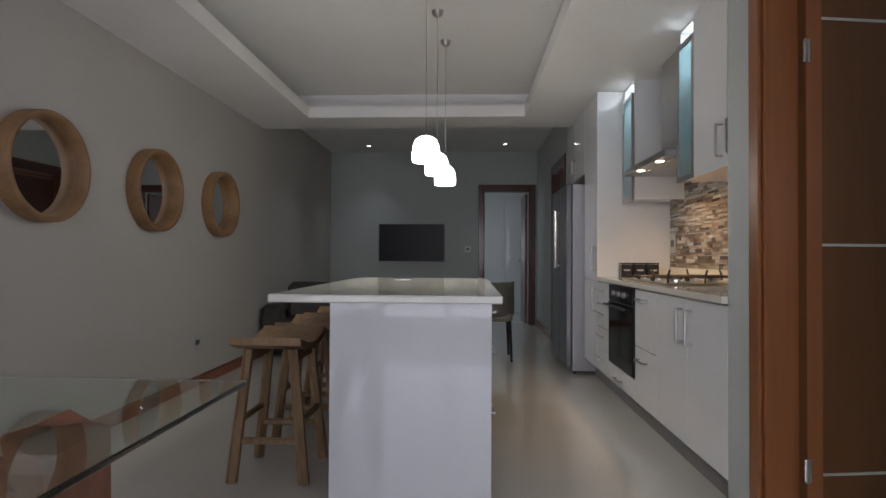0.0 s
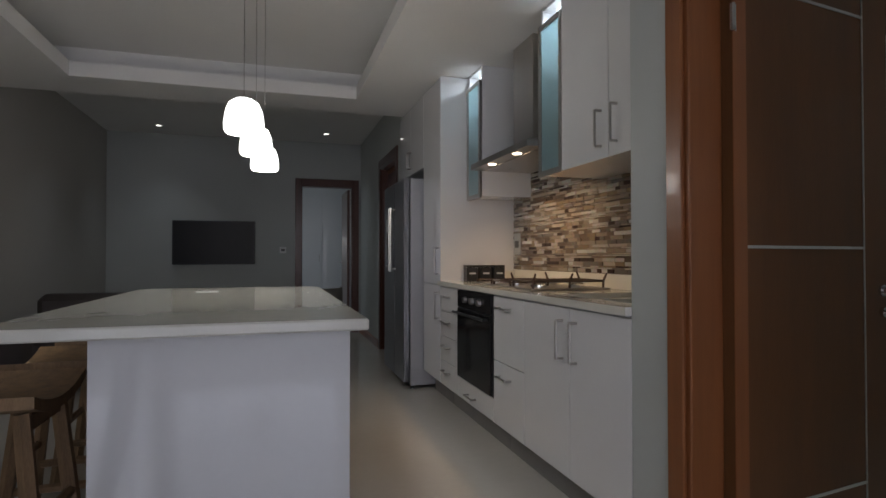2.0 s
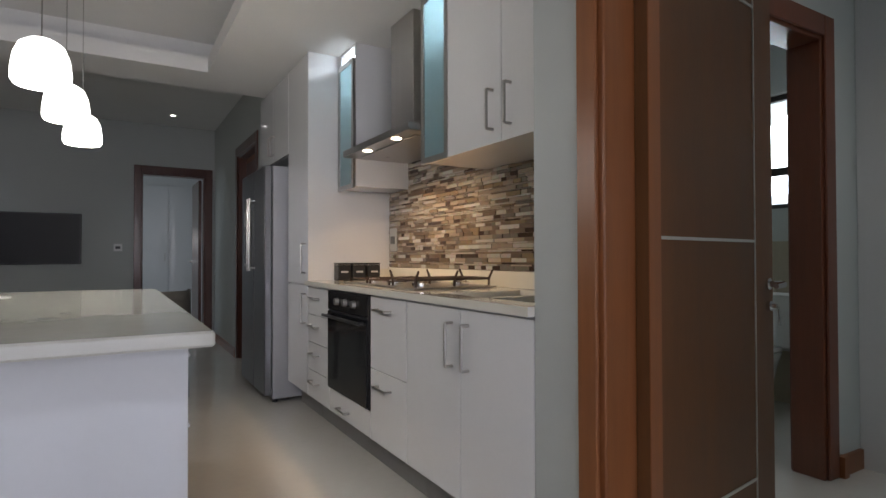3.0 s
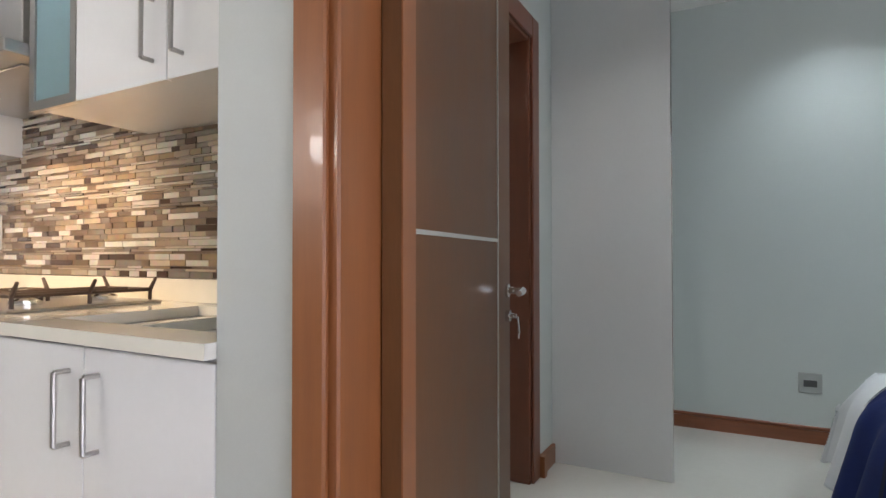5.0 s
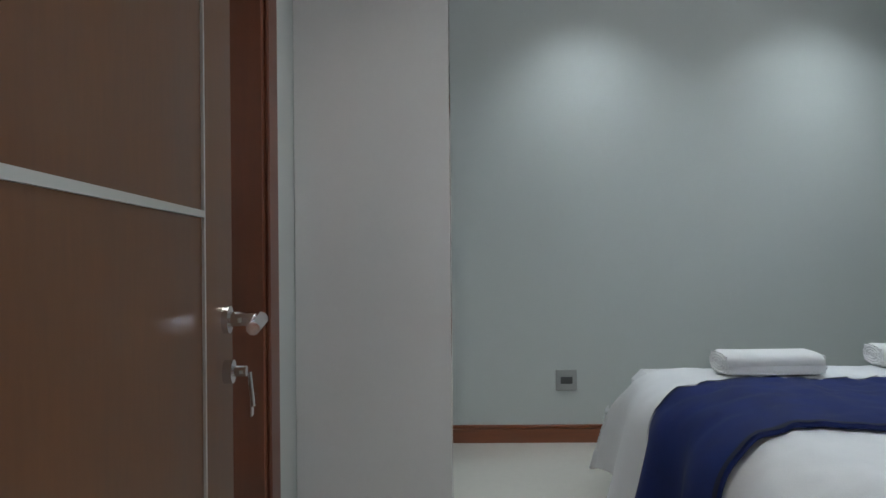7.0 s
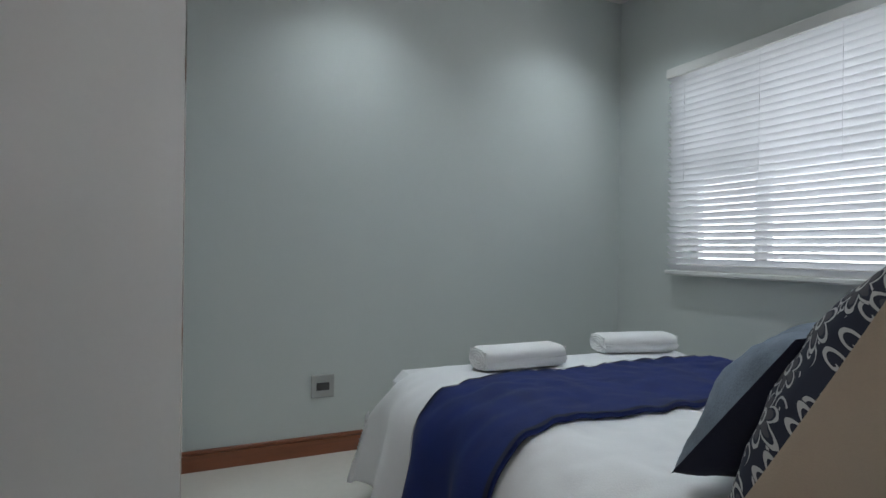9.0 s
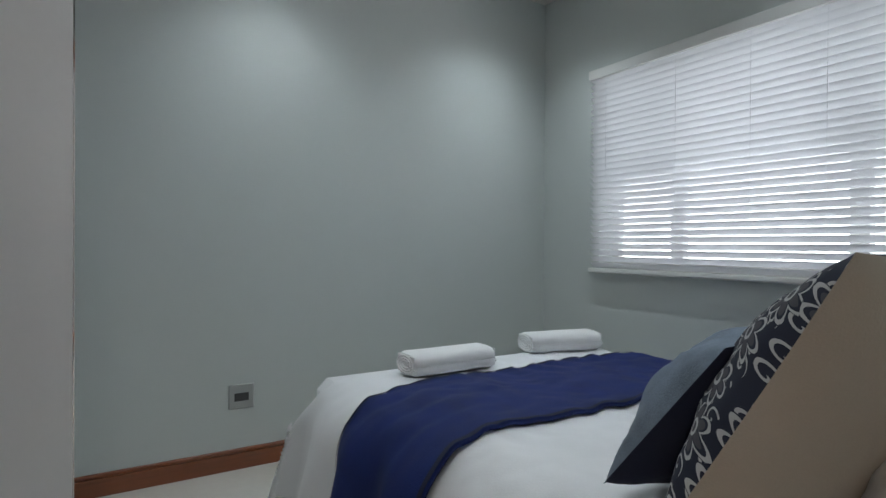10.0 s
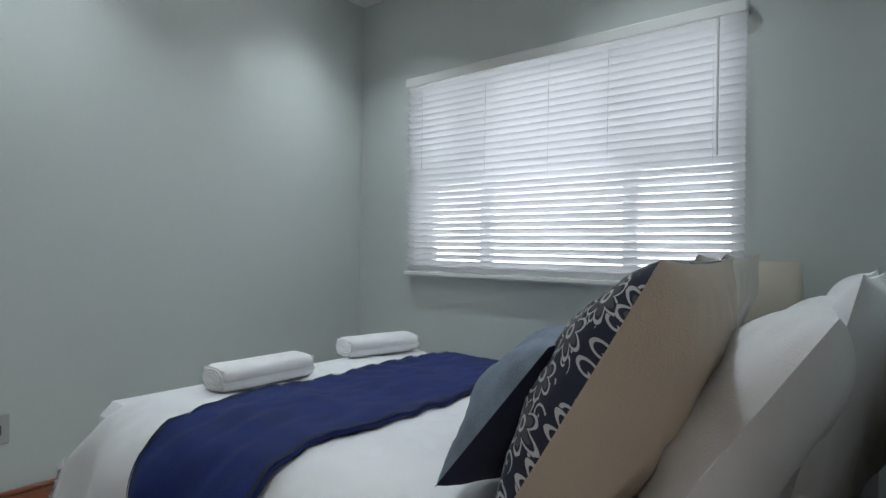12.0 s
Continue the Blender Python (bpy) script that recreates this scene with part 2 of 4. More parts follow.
M_PANE = glass("window_glass", (1, 1, 1))
M_FROST = surface("frosted_aqua_glass", (0.45, 0.66, 0.70), 0.3, vary=0.05, transmission=0.75)
M_PENDANT = glow("opal_pendant_glass", (1.0, 0.97, 0.93), 9.0)
M_LED = glow("downlight_led", (1.0, 0.98, 0.95), 14.0)
M_WARMLED = glow("hood_led", (1.0, 0.83, 0.62), 14.0)
M_CABLED = glow("cabinet_led", (0.82, 0.93, 1.0), 7.0)
M_OUT = glow("overcast_daylight", (0.93, 0.96, 1.0), 1.0)
M_FRAME = surface("bronze_aluminium_frame", (0.06, 0.055, 0.05), 0.4, metal=0.4, vary=0.05)
M_SLAT = slat_material()
M_SHADE = shade_material()
M_MOSAIC = mosaic_material()
M_GROUT = surface("brown_grout", (0.17, 0.13, 0.10), 0.8, vary=0.1)
M_DAMASK = damask_material()

# ---- mesh helpers ----


def box(bm, x0, x1, y0, y1, z0, z1, bevel=0.0, seg=1):
    made = bmesh.ops.create_cube(bm, size=1.0, matrix=Matrix.Translation(((x0 + x1) / 2, (y0 + y1) / 2, (z0 + z1) / 2)) @ Matrix.Diagonal((x1 - x0, y1 - y0, z1 - z0, 1)))
    if bevel:
        edges = list({e for v in made["verts"] for e in v.link_edges})
        bmesh.ops.bevel(bm, geom=edges, offset=bevel, segments=seg, profile=0.6, affect="EDGES")
    return bm


def boxes(*rows, bevel=0.0):
    bm = bmesh.new()
    for r in rows:
        box(bm, *r, bevel=bevel)
    return bm


def rod(bm, a, b, r0, r1=None, seg=10):
    a, b = Vector(a), Vector(b)
    d = b - a
    m = Matrix.Translation((a + b) / 2) @ d.to_track_quat("Z", "Y").to_matrix().to_4x4()
    bmesh.ops.create_cone(bm, cap_ends=True, segments=seg, radius1=r0, radius2=r1 if r1 is not None else r0, depth=d.length, matrix=m)
    return bm


def turned(profile, seg=24, m=None):
    """A closed or open shell of revolution about z from (radius, height) pairs."""
    bm = bmesh.new()
    rings = []
    for r, z in profile:
        rings.append([bm.verts.new((r * math.cos(k * math.tau / seg), r * math.sin(k * math.tau / seg), z)) for k in range(seg)])
    for a, b in zip(rings, rings[1:]):
        for k in range(seg):
            bm.faces.new((a[k], a[(k + 1) % seg], b[(k + 1) % seg], b[k]))
    if m is not None:
        bm.transform(m)
    return bm


def sheet(fn, nu, nv):
    bm = bmesh.new()
    g = [[bm.verts.new(fn(i / nu, j / nv)) for j in range(nv + 1)] for i in range(nu + 1)]
    for i in range(nu):
        for j in range(nv):
            bm.faces.new((g[i][j], g[i + 1][j], g[i + 1][j + 1], g[i][j + 1]))
    return bm


def finish(name, bm, material, smooth=False):
    bmesh.ops.recalc_face_normals(bm, faces=bm.faces)
    me = bpy.data.meshes.new(name)
    bm.to_mesh(me)
    bm.free()
    me.materials.append(material)
    if smooth:
        me.polygons.foreach_set("use_smooth", [True] * len(me.polygons))
    return new(name, me)


def part(name, bm, material, parent, label="", smooth=False):
    ob = finish(name, bm, material, smooth)
    ob.parent = parent
    if label:
        ob["label"] = label
    return ob


def thing(name, label, category, group="", at=(0, 0, 0)):
    ob = new(name)
    ob.location = at
    ob.empty_display_size = 0.1
    return tagged(ob, label, category, group)


def setting(name, bm, material, label="", category=""):
    return tagged(finish(name, bm, material), label or name.replace("_", " "), category or name.split("_")[0], kind="structure")


def solid(name, bm, material, label, category, group="", smooth=False):
    return tagged(finish(name, bm, material, smooth), label, category, group)


# ---- setting ----
TOP, LOUNGE = 2.615, 2.695
WEST, NORTH, EAST, SOUTH, HALL = -1.68, 9.30, 4.617, -0.138, 1.56
setting("floor", boxes((-1.83, 4.78, -1.65, 12.2, -0.1, 0.0)), M_FLOOR, "polished cream porcelain floor running through the rooms")
setting("wall_west", boxes((WEST - 0.15, WEST, -1.65, NORTH + 0.15, 0, 2.9)), M_WALL_L, "taupe painted living room wall")
setting("wall_north", boxes((WEST, 0.715, NORTH, NORTH + 0.15, 0, 2.9), (1.465, 2.3, NORTH, NORTH + 0.15, 0, 2.9), (0.715, 1.465, NORTH, NORTH + 0.15, 2.1, 2.9)), M_WALL, "grey painted end wall with a doorway")
setting("wall_hall", boxes((HALL, HALL + 0.15, 6.56, 6.85, 0, 2.9), (HALL, HALL + 0.15, 7.73, NORTH, 0, 2.9), (HALL, HALL + 0.15, 6.85, 7.73, 2.12, 2.9), (HALL + 0.15, 2.3, 6.56, 6.66, 0, 2.9)), M_WALL, "grey painted wall beside the fridge")
setting("wall_kitchen", boxes((2.13, 2.28, 2.9, 6.56, 0, 2.9)), M_WALL, "white kitchen back wall behind the units")
setting("wall_partition", boxes((1.68, 2.28, 2.8, 2.9, 0, 2.9)), M_WALL, "partition between kitchen and bedroom lobby")
setting("wall_door_side", boxes((1.53, 1.68, -1.65, 1.83, 0, 2.9), (1.53, 1.68, 2.68, 2.928, 0, 2.9), (1.53, 1.68, 1.83, 2.68, 2.1, 2.9)), M_WALL, "pale wall with the bedroom doorway")
setting("wall_headboard", boxes((1.68, 1.93, SOUTH - 0.2, 1.8, 0, TOP), (1.93, 2.06, SOUTH - 0.2, SOUTH + 0.12, 0, TOP)), M_WALL_B, "pale grey wall behind the bed head with a corner nib")
setting("wall_south", boxes((WEST, -1.5, -1.65, -1.5, 0, 2.9), (1.1, 1.53, -1.65, -1.5, 0, 2.9), (-1.5, 1.1, -1.65, -1.5, 2.25, 2.9), (-1.5, 1.1, -1.65, -1.5, 0, 0.25)), M_WALL, "living room wall with a wide window")
setting("wall_bedroom_east", boxes((EAST, EAST + 0.15, SOUTH - 0.2, 3.70, 0, TOP), (EAST, EAST + 0.15, 4.02, 5.2, 0, TOP), (EAST, EAST + 0.15, 3.70, 4.02, 0, 1.40), (EAST, EAST + 0.15, 3.70, 4.02, 2.24, TOP)), M_WALL_B, "pale grey green bedroom wall")
WX0, WX1, WZ0, WZ1, WY = 2.42, 4.15, 0.925, 2.03, SOUTH
setting("wall_bedroom_window", boxes((2.06, WX0, WY - 0.2, WY, 0, TOP), (WX1, EAST, WY - 0.2, WY, 0, TOP), (WX0, WX1, WY - 0.2, WY, 0, WZ0), (WX0, WX1, WY - 0.2, WY, WZ1, TOP)), M_WALL_B, "pale grey green bedroom wall with a window")
setting("wall_bathroom_door", boxes((2.28, 2.46, 2.96, 3.11, 0, TOP), (3.33, EAST, 2.96, 3.11, 0, TOP), (2.46, 3.33, 2.96, 3.11, 2.1, TOP), (2.28, 2.32, 2.9, 2.96, 0, TOP)), M_WALL_B, "lobby wall with the bathroom doorway")
setting("wall_bathroom", boxes((2.28, EAST, 5.05, 5.2, 0, TOP)), M_BATHTILE, "beige bathroom wall")
setting("wall_bathroom_tiles", boxes((EAST - 0.02, EAST - 0.002, 3.11, 5.05, 0, 1.16)), M_BATHTILE, "beige tiled bathroom dado")
setting("wall_far_room", boxes((-0.95, -0.8, 9.45, 9.96, 0, 2.7), (-0.95, -0.8, 11.36, 12.16, 0, 2.7), (-0.95, -0.8, 9.96, 11.36, 0, 0.7), (-0.95, -0.8, 9.96, 11.36, 2.1, 2.7), (2.55, 2.7, 9.45, 12.16, 0, 2.7), (-0.8, 2.55, 12.01, 12.16, 0, 2.7)), M_WALL_B, "plain walls of the room beyond")
setting("ceiling_far_room", boxes((-0.95, 2.7, 9.45, 12.16, 2.7, 2.8)), M_CEIL)
setting("ceiling_bedroom", boxes((1.68, EAST + 0.15, SOUTH - 0.2, 5.2, TOP, TOP + 0.1)), M_CEIL, "white bedroom ceiling")
TX0, TX1, TY0, TY1, BULK, BEND = -1.07, 1.025, 1.0, 5.96, 2.40, 6.42
setting("ceiling_bulkhead", boxes((WEST, TX0, -1.5, BEND, BULK, 2.51), (TX1, 2.13, -1.5, BEND, BULK, 2.51), (TX0, TX1, TY1, BEND, BULK, 2.51), (TX0, TX1, -1.5, TY0, BULK, 2.51)), M_CEIL, "dropped white ceiling border round the recess")
setting("ceiling_recess", boxes((WEST, 2.13, -1.5, BEND, 2.66, 2.76), (TX0 - 0.33, TX0 - 0.28, TY0 - 0.2, TY1 + 0.2, 2.51, 2.66), (TX1 + 0.22, TX1 + 0.27, TY0 - 0.2, TY1 + 0.2, 2.51, 2.66), (TX0 - 0.28, TX1 + 0.22, TY1 + 0.15, TY1 + 0.2, 2.51, 2.66), (TX0 - 0.28, TX1 + 0.22, TY0 - 0.2, TY0 - 0.15, 2.51, 2.66)), M_CEIL, "white recessed ceiling with a cove ledge")
setting("ceiling_lounge", boxes((WEST, 2.13, BEND, NORTH, LOUNGE, LOUNGE + 0.1), (WEST, 2.13, BEND - 0.04, BEND, 2.51, LOUNGE)), M_CEIL, "white lounge ceiling")


def skirting(name, x0, x1, y0, y1, axis):
    bm = boxes((x0, x1, y0, y1, 0, 0.075))
    if axis == "x+":
        box(bm, x0, x1 - 0.006, y0, y1, 0.075, 0.09, 0.004)
    elif axis == "x-":
        box(bm, x0 + 0.006, x1, y0, y1, 0.075, 0.095, 0.004)
    else:
        box(bm, x0, x1, y0, y1, 0.075, 0.095)
    setting(name, bm, M_SKIRT, "varnished red wood skirting board", "baseboard")


skirting("baseboard_west", WEST, WEST + 0.018, -1.4, NORTH, "x+")
skirting("baseboard_east", EAST - 0.018, EAST, SOUTH, 2.60, "x-")
setting("baseboard_pier", boxes((1.512, 1.53, 2.745, 2.93, 0, 0.095)), M_SKIRT, "short red wood skirting at the pier", "baseboard")
skirting("baseboard_hall", HALL - 0.018, HALL, 7.81, NORTH, "x-")
skirting("baseboard_hall_pier", HALL - 0.018, HALL, 6.56, 6.77, "x-")
skirting("baseboard_north", WEST + 0.018, 0.655, NORTH - 0.018, NORTH, "y")
skirting("baseboard_window", 2.06, EAST - 0.018, WY, WY + 0.018, "y")


def door_frame(name, label, axis, fixed0, fixed1, a0, a1, top, material, trim=0.085, lap=0.014):
    """Jamb lining and architraves round an opening from a0 to a1 in a wall from fixed0 to fixed1."""
    ob = tagged(new(name), label, "door frame", kind="structure")
    def put(nm, f0, f1, s0, s1, z0, z1):
        if axis == "x":
            bm = boxes((f0, f1, s0, s1, z0, z1), bevel=0.004)
        else:
            bm = boxes((s0, s1, f0, f1, z0, z1), bevel=0.004)
        part(nm, bm, material, ob)
    j = 0.03
    put("jamb", fixed0, fixed1, a0, a0 + j, 0, top)
    put("jamb", fixed0, fixed1, a1 - j, a1, 0, top)
    put("head", fixed0, fixed1, a0 + j, a1 - j, top - j, top)
    for f0, f1 in ((fixed0 - lap, fixed0), (fixed1, fixed1 + lap)):
        put("architrave", f0, f1, a0 - trim + 0.012, a0 + 0.012, 0, top + trim)
        put("architrave", f0, f1, a1 - 0.012, a1 + trim - 0.012, 0, top + trim)
        put("architrave", f0, f1, a0 + 0.012, a1 - 0.012, top - 0.012, top + trim)
    return ob


def lever(parent_ob, origin, dx, dy, out):
    """Lever handle with backplate, keyhole barrel and key; out is the side it stands on."""
    ox, oy, oz = origin
    bm = bmesh.new()
    rod(bm, (ox, oy, oz), (ox + out[0] * 0.05, oy + out[1] * 0.05, oz), 0.011)
    rod(bm, (ox + out[0] * 0.05, oy + out[1] * 0.05, oz), (ox + out[0] * 0.055 + dx * 0.075, oy + out[1] * 0.055 + dy * 0.075, oz - 0.004), 0.011, 0.009)
    rod(bm, (ox, oy, oz), (ox + out[0] * 0.008, oy + out[1] * 0.008, oz), 0.020, seg=16)
    rod(bm, (ox, oy, oz - 0.075), (ox + out[0] * 0.012, oy + out[1] * 0.012, oz - 0.075), 0.017, seg=16)
    rod(bm, (ox, oy, oz - 0.075), (ox + out[0] * 0.03, oy + out[1] * 0.03, oz - 0.075), 0.008)
    part("door_handle", bm, M_CHROME, parent_ob, "polished chrome lever handle with keyhole", smooth=False)


# bedroom doorway and its open leaf
door_frame("door_frame_bedroom", "varnished red wood frame of the bedroom door", "x", 1.53, 1.68, 1.83, 2.68, 2.1, M_REDWOOD, trim=0.07)
LEAF, ANG = 0.785, 7.8
door = tagged(new("door_1"), "open brown veneer door with thin metal inlay lines", "door", kind="structure")
door.matrix_world = pose(1.645, 2.628, 0, 0, 0, ANG)
part("leaf", boxes((0.0, LEAF, -0.02, 0.02, 0.008, 2.06), bevel=0.002), M_DOOR, door)
part("edge_lipping", boxes((-0.001, 0.055, -0.0225, -0.0195, 0.01, 2.058)), M_REDWOOD, door, "red wood lipping")
for k, z in enumerate((0.31, 1.096, 1.88)):
    part("inlay_line", boxes((0.055, LEAF - 0.15, -0.0235, -0.0195, z, z + 0.009)), M_INLAY, door, "thin aluminium inlay line")
part("inlay_line", boxes((LEAF - 0.15, LEAF - 0.145, -0.0235, -0.0195, 0.01, 2.058)), M_INLAY, door, "upright aluminium inlay line")
for z in (0.33, 1.77):
    bm = boxes((-0.012, 0.012, -0.024, -0.02, z - 0.04, z + 0.04))
    rod(bm, (-0.004, -0.026, z - 0.04), (-0.004, -0.026, z + 0.04), 0.006)
    part("hinge", bm, M_CHROME, door, "steel butt hinge")
lever(door, (LEAF - 0.045, -0.02, 0.955), -1, 0, (0, -1))
lever(door, (LEAF - 0.045, 0.02, 0.955), -1, 0, (0, 1))
bm = bmesh.new()
rod(bm, (LEAF - 0.05, -0.055, 0.88), (LEAF - 0.05, -0.06, 0.83), 0.003)
box(bm, LEAF - 0.052, LEAF - 0.038, -0.058, -0.056, 0.815, 0.84)
part("key", bm, M_CHROME, door, "steel key hanging in the lock")

door_frame("door_frame_bathroom", "varnished red wood frame of the bathroom door, shade darkened into its colour", "y", 2.96, 3.11, 2.46, 3.33, 2.1, M_REDWOOD_DIM, trim=0.09)
setting("baseboard_bathroom_block", boxes((3.409, 3.45, 2.925, 2.96, 0, 0.1), (3.45, 3.639, 2.942, 2.96, 0, 0.095)), M_REDWOOD, "short red wood skirting beside the bathroom door", "baseboard")
door_frame("door_frame_far_room", "dark varnished frame of the end doorway", "y", NORTH, NORTH + 0.15, 0.715, 1.465, 2.1, M_DARKDOOR, trim=0.08)
d2 = tagged(new("door_2"), "open dark wooden door in the end doorway", "door", kind="structure")
part("leaf", boxes((1.39, 1.427, 9.47, 10.16, 0.008, 2.06), bevel=0.002), M_DARKDOOR, d2)
part("door_handle", rod(rod(bmesh.new(), (1.39, 10.08, 1.0), (1.345, 10.08, 1.0), 0.01), (1.345, 10.08, 1.0), (1.345, 9.98, 1.0), 0.009), M_CHROME, d2, "chrome lever handle")
door_frame("door_frame_hall", "dark varnished door frame beside the fridge", "x", HALL, HALL + 0.15, 6.85, 7.73, 2.12, M_DARKDOOR)
d3 = tagged(new("door_3"), "closed dark brown door with a red strip above it", "door", kind="structure")
part("leaf", boxes((HALL + 0.08, HALL + 0.12, 6.885, 7.695, 0.008, 2.03), bevel=0.002), M_DARKDOOR, d3)
part("head_strip", boxes((HALL + 0.08, HALL + 0.12, 6.885, 7.695, 2.035, 2.085), bevel=0.002), M_REDWOOD, d3)


def window(name, label, x0, x1, y, z0, z1, bars_x, bars_z, material):
    ob = tagged(new(name), label, "window", kind="structure")
    part("window_frame", boxes((x0, x1, y, y + 0.05, z0, z0 + 0.05), (x0, x1, y, y + 0.05, z1 - 0.05, z1), (x0, x0 + 0.05, y, y + 0.05, z0 + 0.05, z1 - 0.05), (x1 - 0.05, x1, y, y + 0.05, z0 + 0.05, z1 - 0.05)), material, ob)
    for b in bars_x:
        part("mullion", boxes((b - 0.035, b + 0.035, y, y + 0.05, z0 + 0.05, z1 - 0.05)), material, ob)
    for a, b, z in bars_z:
        part("transom", boxes((a, b, y + 0.002, y + 0.052, z - 0.03, z + 0.03)), material, ob)
    pane = part("pane", boxes((x0 + 0.05, x1 - 0.05, y + 0.02, y + 0.026, z0 + 0.05, z1 - 0.05)), M_PANE, ob)
    pane.visible_shadow = False
    return ob


window("window_1", "aluminium bedroom window behind the blind", WX0, WX1, WY - 0.16, WZ0, WZ1, (2.90, 3.72), ((WX0 + 0.05, 2.865, 1.5), (3.755, WX1 - 0.05, 1.5)), M_WHITEPL)
setting("window_sill_bedroom", boxes((WX0, WX1, WY - 0.2, WY + 0.02, WZ0 - 0.025, WZ0)), M_WHITEPL, "white window sill", "sill")
window("window_2", "wide aluminium living room window", -1.5, 1.1, -1.62, 0.25, 2.25, (-0.6, 0.25), (), M_FRAME)
setting("backdrop_bedroom", boxes((1.7, 5.2, -1.35, -1.3, 0.0, 3.4)), M_OUT, "bright overcast outdoors", "backdrop")
setting("backdrop_bathroom", boxes((5.1, 5.15, 3.2, 5.2, 0.9, 3.2)), M_OUT, "bright overcast outdoors", "backdrop")
w3 = tagged(new("window_3"), "narrow bronze-framed bathroom window", "window", kind="structure")
part("window_frame", boxes((4.66, 4.71, 3.70, 3.74, 1.40, 2.24), (4.66, 4.71, 3.98, 4.02, 1.40, 2.24), (4.66, 4.71, 3.74, 3.98, 1.40, 1.435), (4.66, 4.71, 3.74, 3.98, 2.20, 2.24)), M_FRAME, w3)
part("transom", boxes((4.66, 4.71, 3.74, 3.98, 1.645, 1.705)), M_FRAME, w3)
pn = part("pane", boxes((4.68, 4.686, 3.74, 3.98, 1.435, 2.2)), M_PANE, w3)
pn.visible_shadow = False

# ---- downlights and lamps ----


def downlight(x, y, z, watts, colour, led=M_LED, cone=90, target=None):
    ob = thing("downlight", "small round recessed downlight, lit", "downlight", "recessed downlights", (x, y, z))
    part("trim_ring", turned([(0.028, -0.001), (0.03, -0.006), (0.043, -0.005), (0.045, 0.0)], 20), M_WHITEPL, ob)
    part("lamp", turned([(0.0005, -0.003), (0.028, -0.002)], 20), led, ob, "glowing lamp face")
    spot_lamp("downlight_beam", (x, y, z - 0.012), target or (x, y, 0), watts, colour, cone, 1.0, 0.03)


downlight(-0.99, 8.80, LOUNGE, 18, COOL)
downlight(1.02, 8.70, LOUNGE, 18, COOL)
downlight(-0.99, 7.2, LOUNGE, 24, COOL)
downlight(1.02, 7.2, LOUNGE, 14, COOL)
downlight(1.05, 2.65, BULK, 6, NEUTRAL)
downlight(4.15, 1.62, TOP, 27, SOFT, cone=115)
downlight(4.15, 0.42, TOP, 27, SOFT, cone=115)
# The next three are unseen, added as fill light for bed and lobby.
downlight(2.75, 1.62, TOP, 23, SOFT, cone=130)
downlight(2.75, 0.42, TOP, 23, SOFT, cone=130)
downlight(2.9, 2.45, TOP, 17, NEUTRAL, cone=120)


def pendant(x, y):
    ob = thing("pendant_lamp", "opal glass dome pendant hanging on a thin wire, lit", "pendant lamp", "pendants over the island", (x, y, 1.585))
    part("shade", turned([(0.072, 0.0), (0.08, 0.012), (0.08, 0.045), (0.074, 0.09), (0.06, 0.125), (0.035, 0.142), (0.001, 0.145)], 28), M_PENDANT, ob, "glowing white opal glass shade", True)
    part("wire", rod(bmesh.new(), (0, 0, 0.14), (0, 0, 1.07), 0.0022, seg=6), M_STEEL, ob)
    part("ceiling_rose", turned([(0.001, 1.035), (0.02, 1.038), (0.034, 1.052), (0.04, 1.075)], 20), M_STEEL, ob, "brushed steel ceiling rose", True)
    d = bpy.data.lights.new("pendant_light", "POINT")
    d.energy, d.color, d.shadow_soft_size = 8, NEUTRAL, 0.06
    new("pendant_light", d).location = (x, y, 1.53)


for k in range(3):
    pendant(0.248 + 0.033 * k, 3.75 + 0.5 * k)

# ---- kitchen units ----
FX, LOW = 1.53, 0.16


def bow_handle(parent_ob, a, b, out=0.032, r=0.006):
    """Bar handle between two points on a front that faces -x."""
    bm = bmesh.new()
    a2, b2 = (a[0] - out, a[1], a[2]), (b[0] - out, b[1], b[2])
    rod(bm, a, a2, r), rod(bm, b, b2, r), rod(bm, a2, b2, r)
    return part("handle", bm, M_STEEL, parent_ob, "brushed steel bar handle")


def front(parent_ob, name, y0, y1, z0, z1, x=FX):
    return part(name, boxes((x, x + 0.018, y0 + 0.002, y1 - 0.002, z0 + 0.002, z1 - 0.002), bevel=0.0015), M_WHITE, parent_ob)


def base_unit(name, label, y0, y1, depth=0.56):
    ob = thing(name, label, "cabinet", "kitchen base units")
    part("body", boxes((FX + 0.02, 2.12, y0 + 0.001, y1 - 0.001, LOW, 0.868)), M_WHITE, ob)
    part("plinth", boxes((FX + 0.10, FX + 0.115, y0 + 0.001, y1 - 0.001, 0, LOW - 0.002)), M_PLINTH, ob, "grey recessed plinth")
    return ob


u = base_unit("sink_cabinet", "white gloss sink cabinet with two doors and bar handles", 2.93, 3.775)
for a, b, h in ((2.93, 3.345, 3.29), (3.345, 3.775, 3.40)):
    bow_handle(front(u, "door", a, b, LOW, 0.862), (FX, h, 0.645), (FX, h, 0.805))
u = base_unit("pan_drawer_cabinet", "white gloss pan drawer unit beside the oven", 3.775, 4.165)
for z0, z1, hz in ((LOW, 0.508, 0.435), (0.508, 0.862, 0.80)):
    bow_handle(front(u, "drawer", 3.775, 4.165, z0, z1), (FX, 3.93, hz), (FX, 4.07, hz))
u = base_unit("oven_cabinet", "white gloss housing round the built-in oven", 4.165, 4.765)
bow_handle(front(u, "drawer", 4.165, 4.765, LOW, 0.292), (FX, 4.45, 0.215), (FX, 4.58, 0.215))
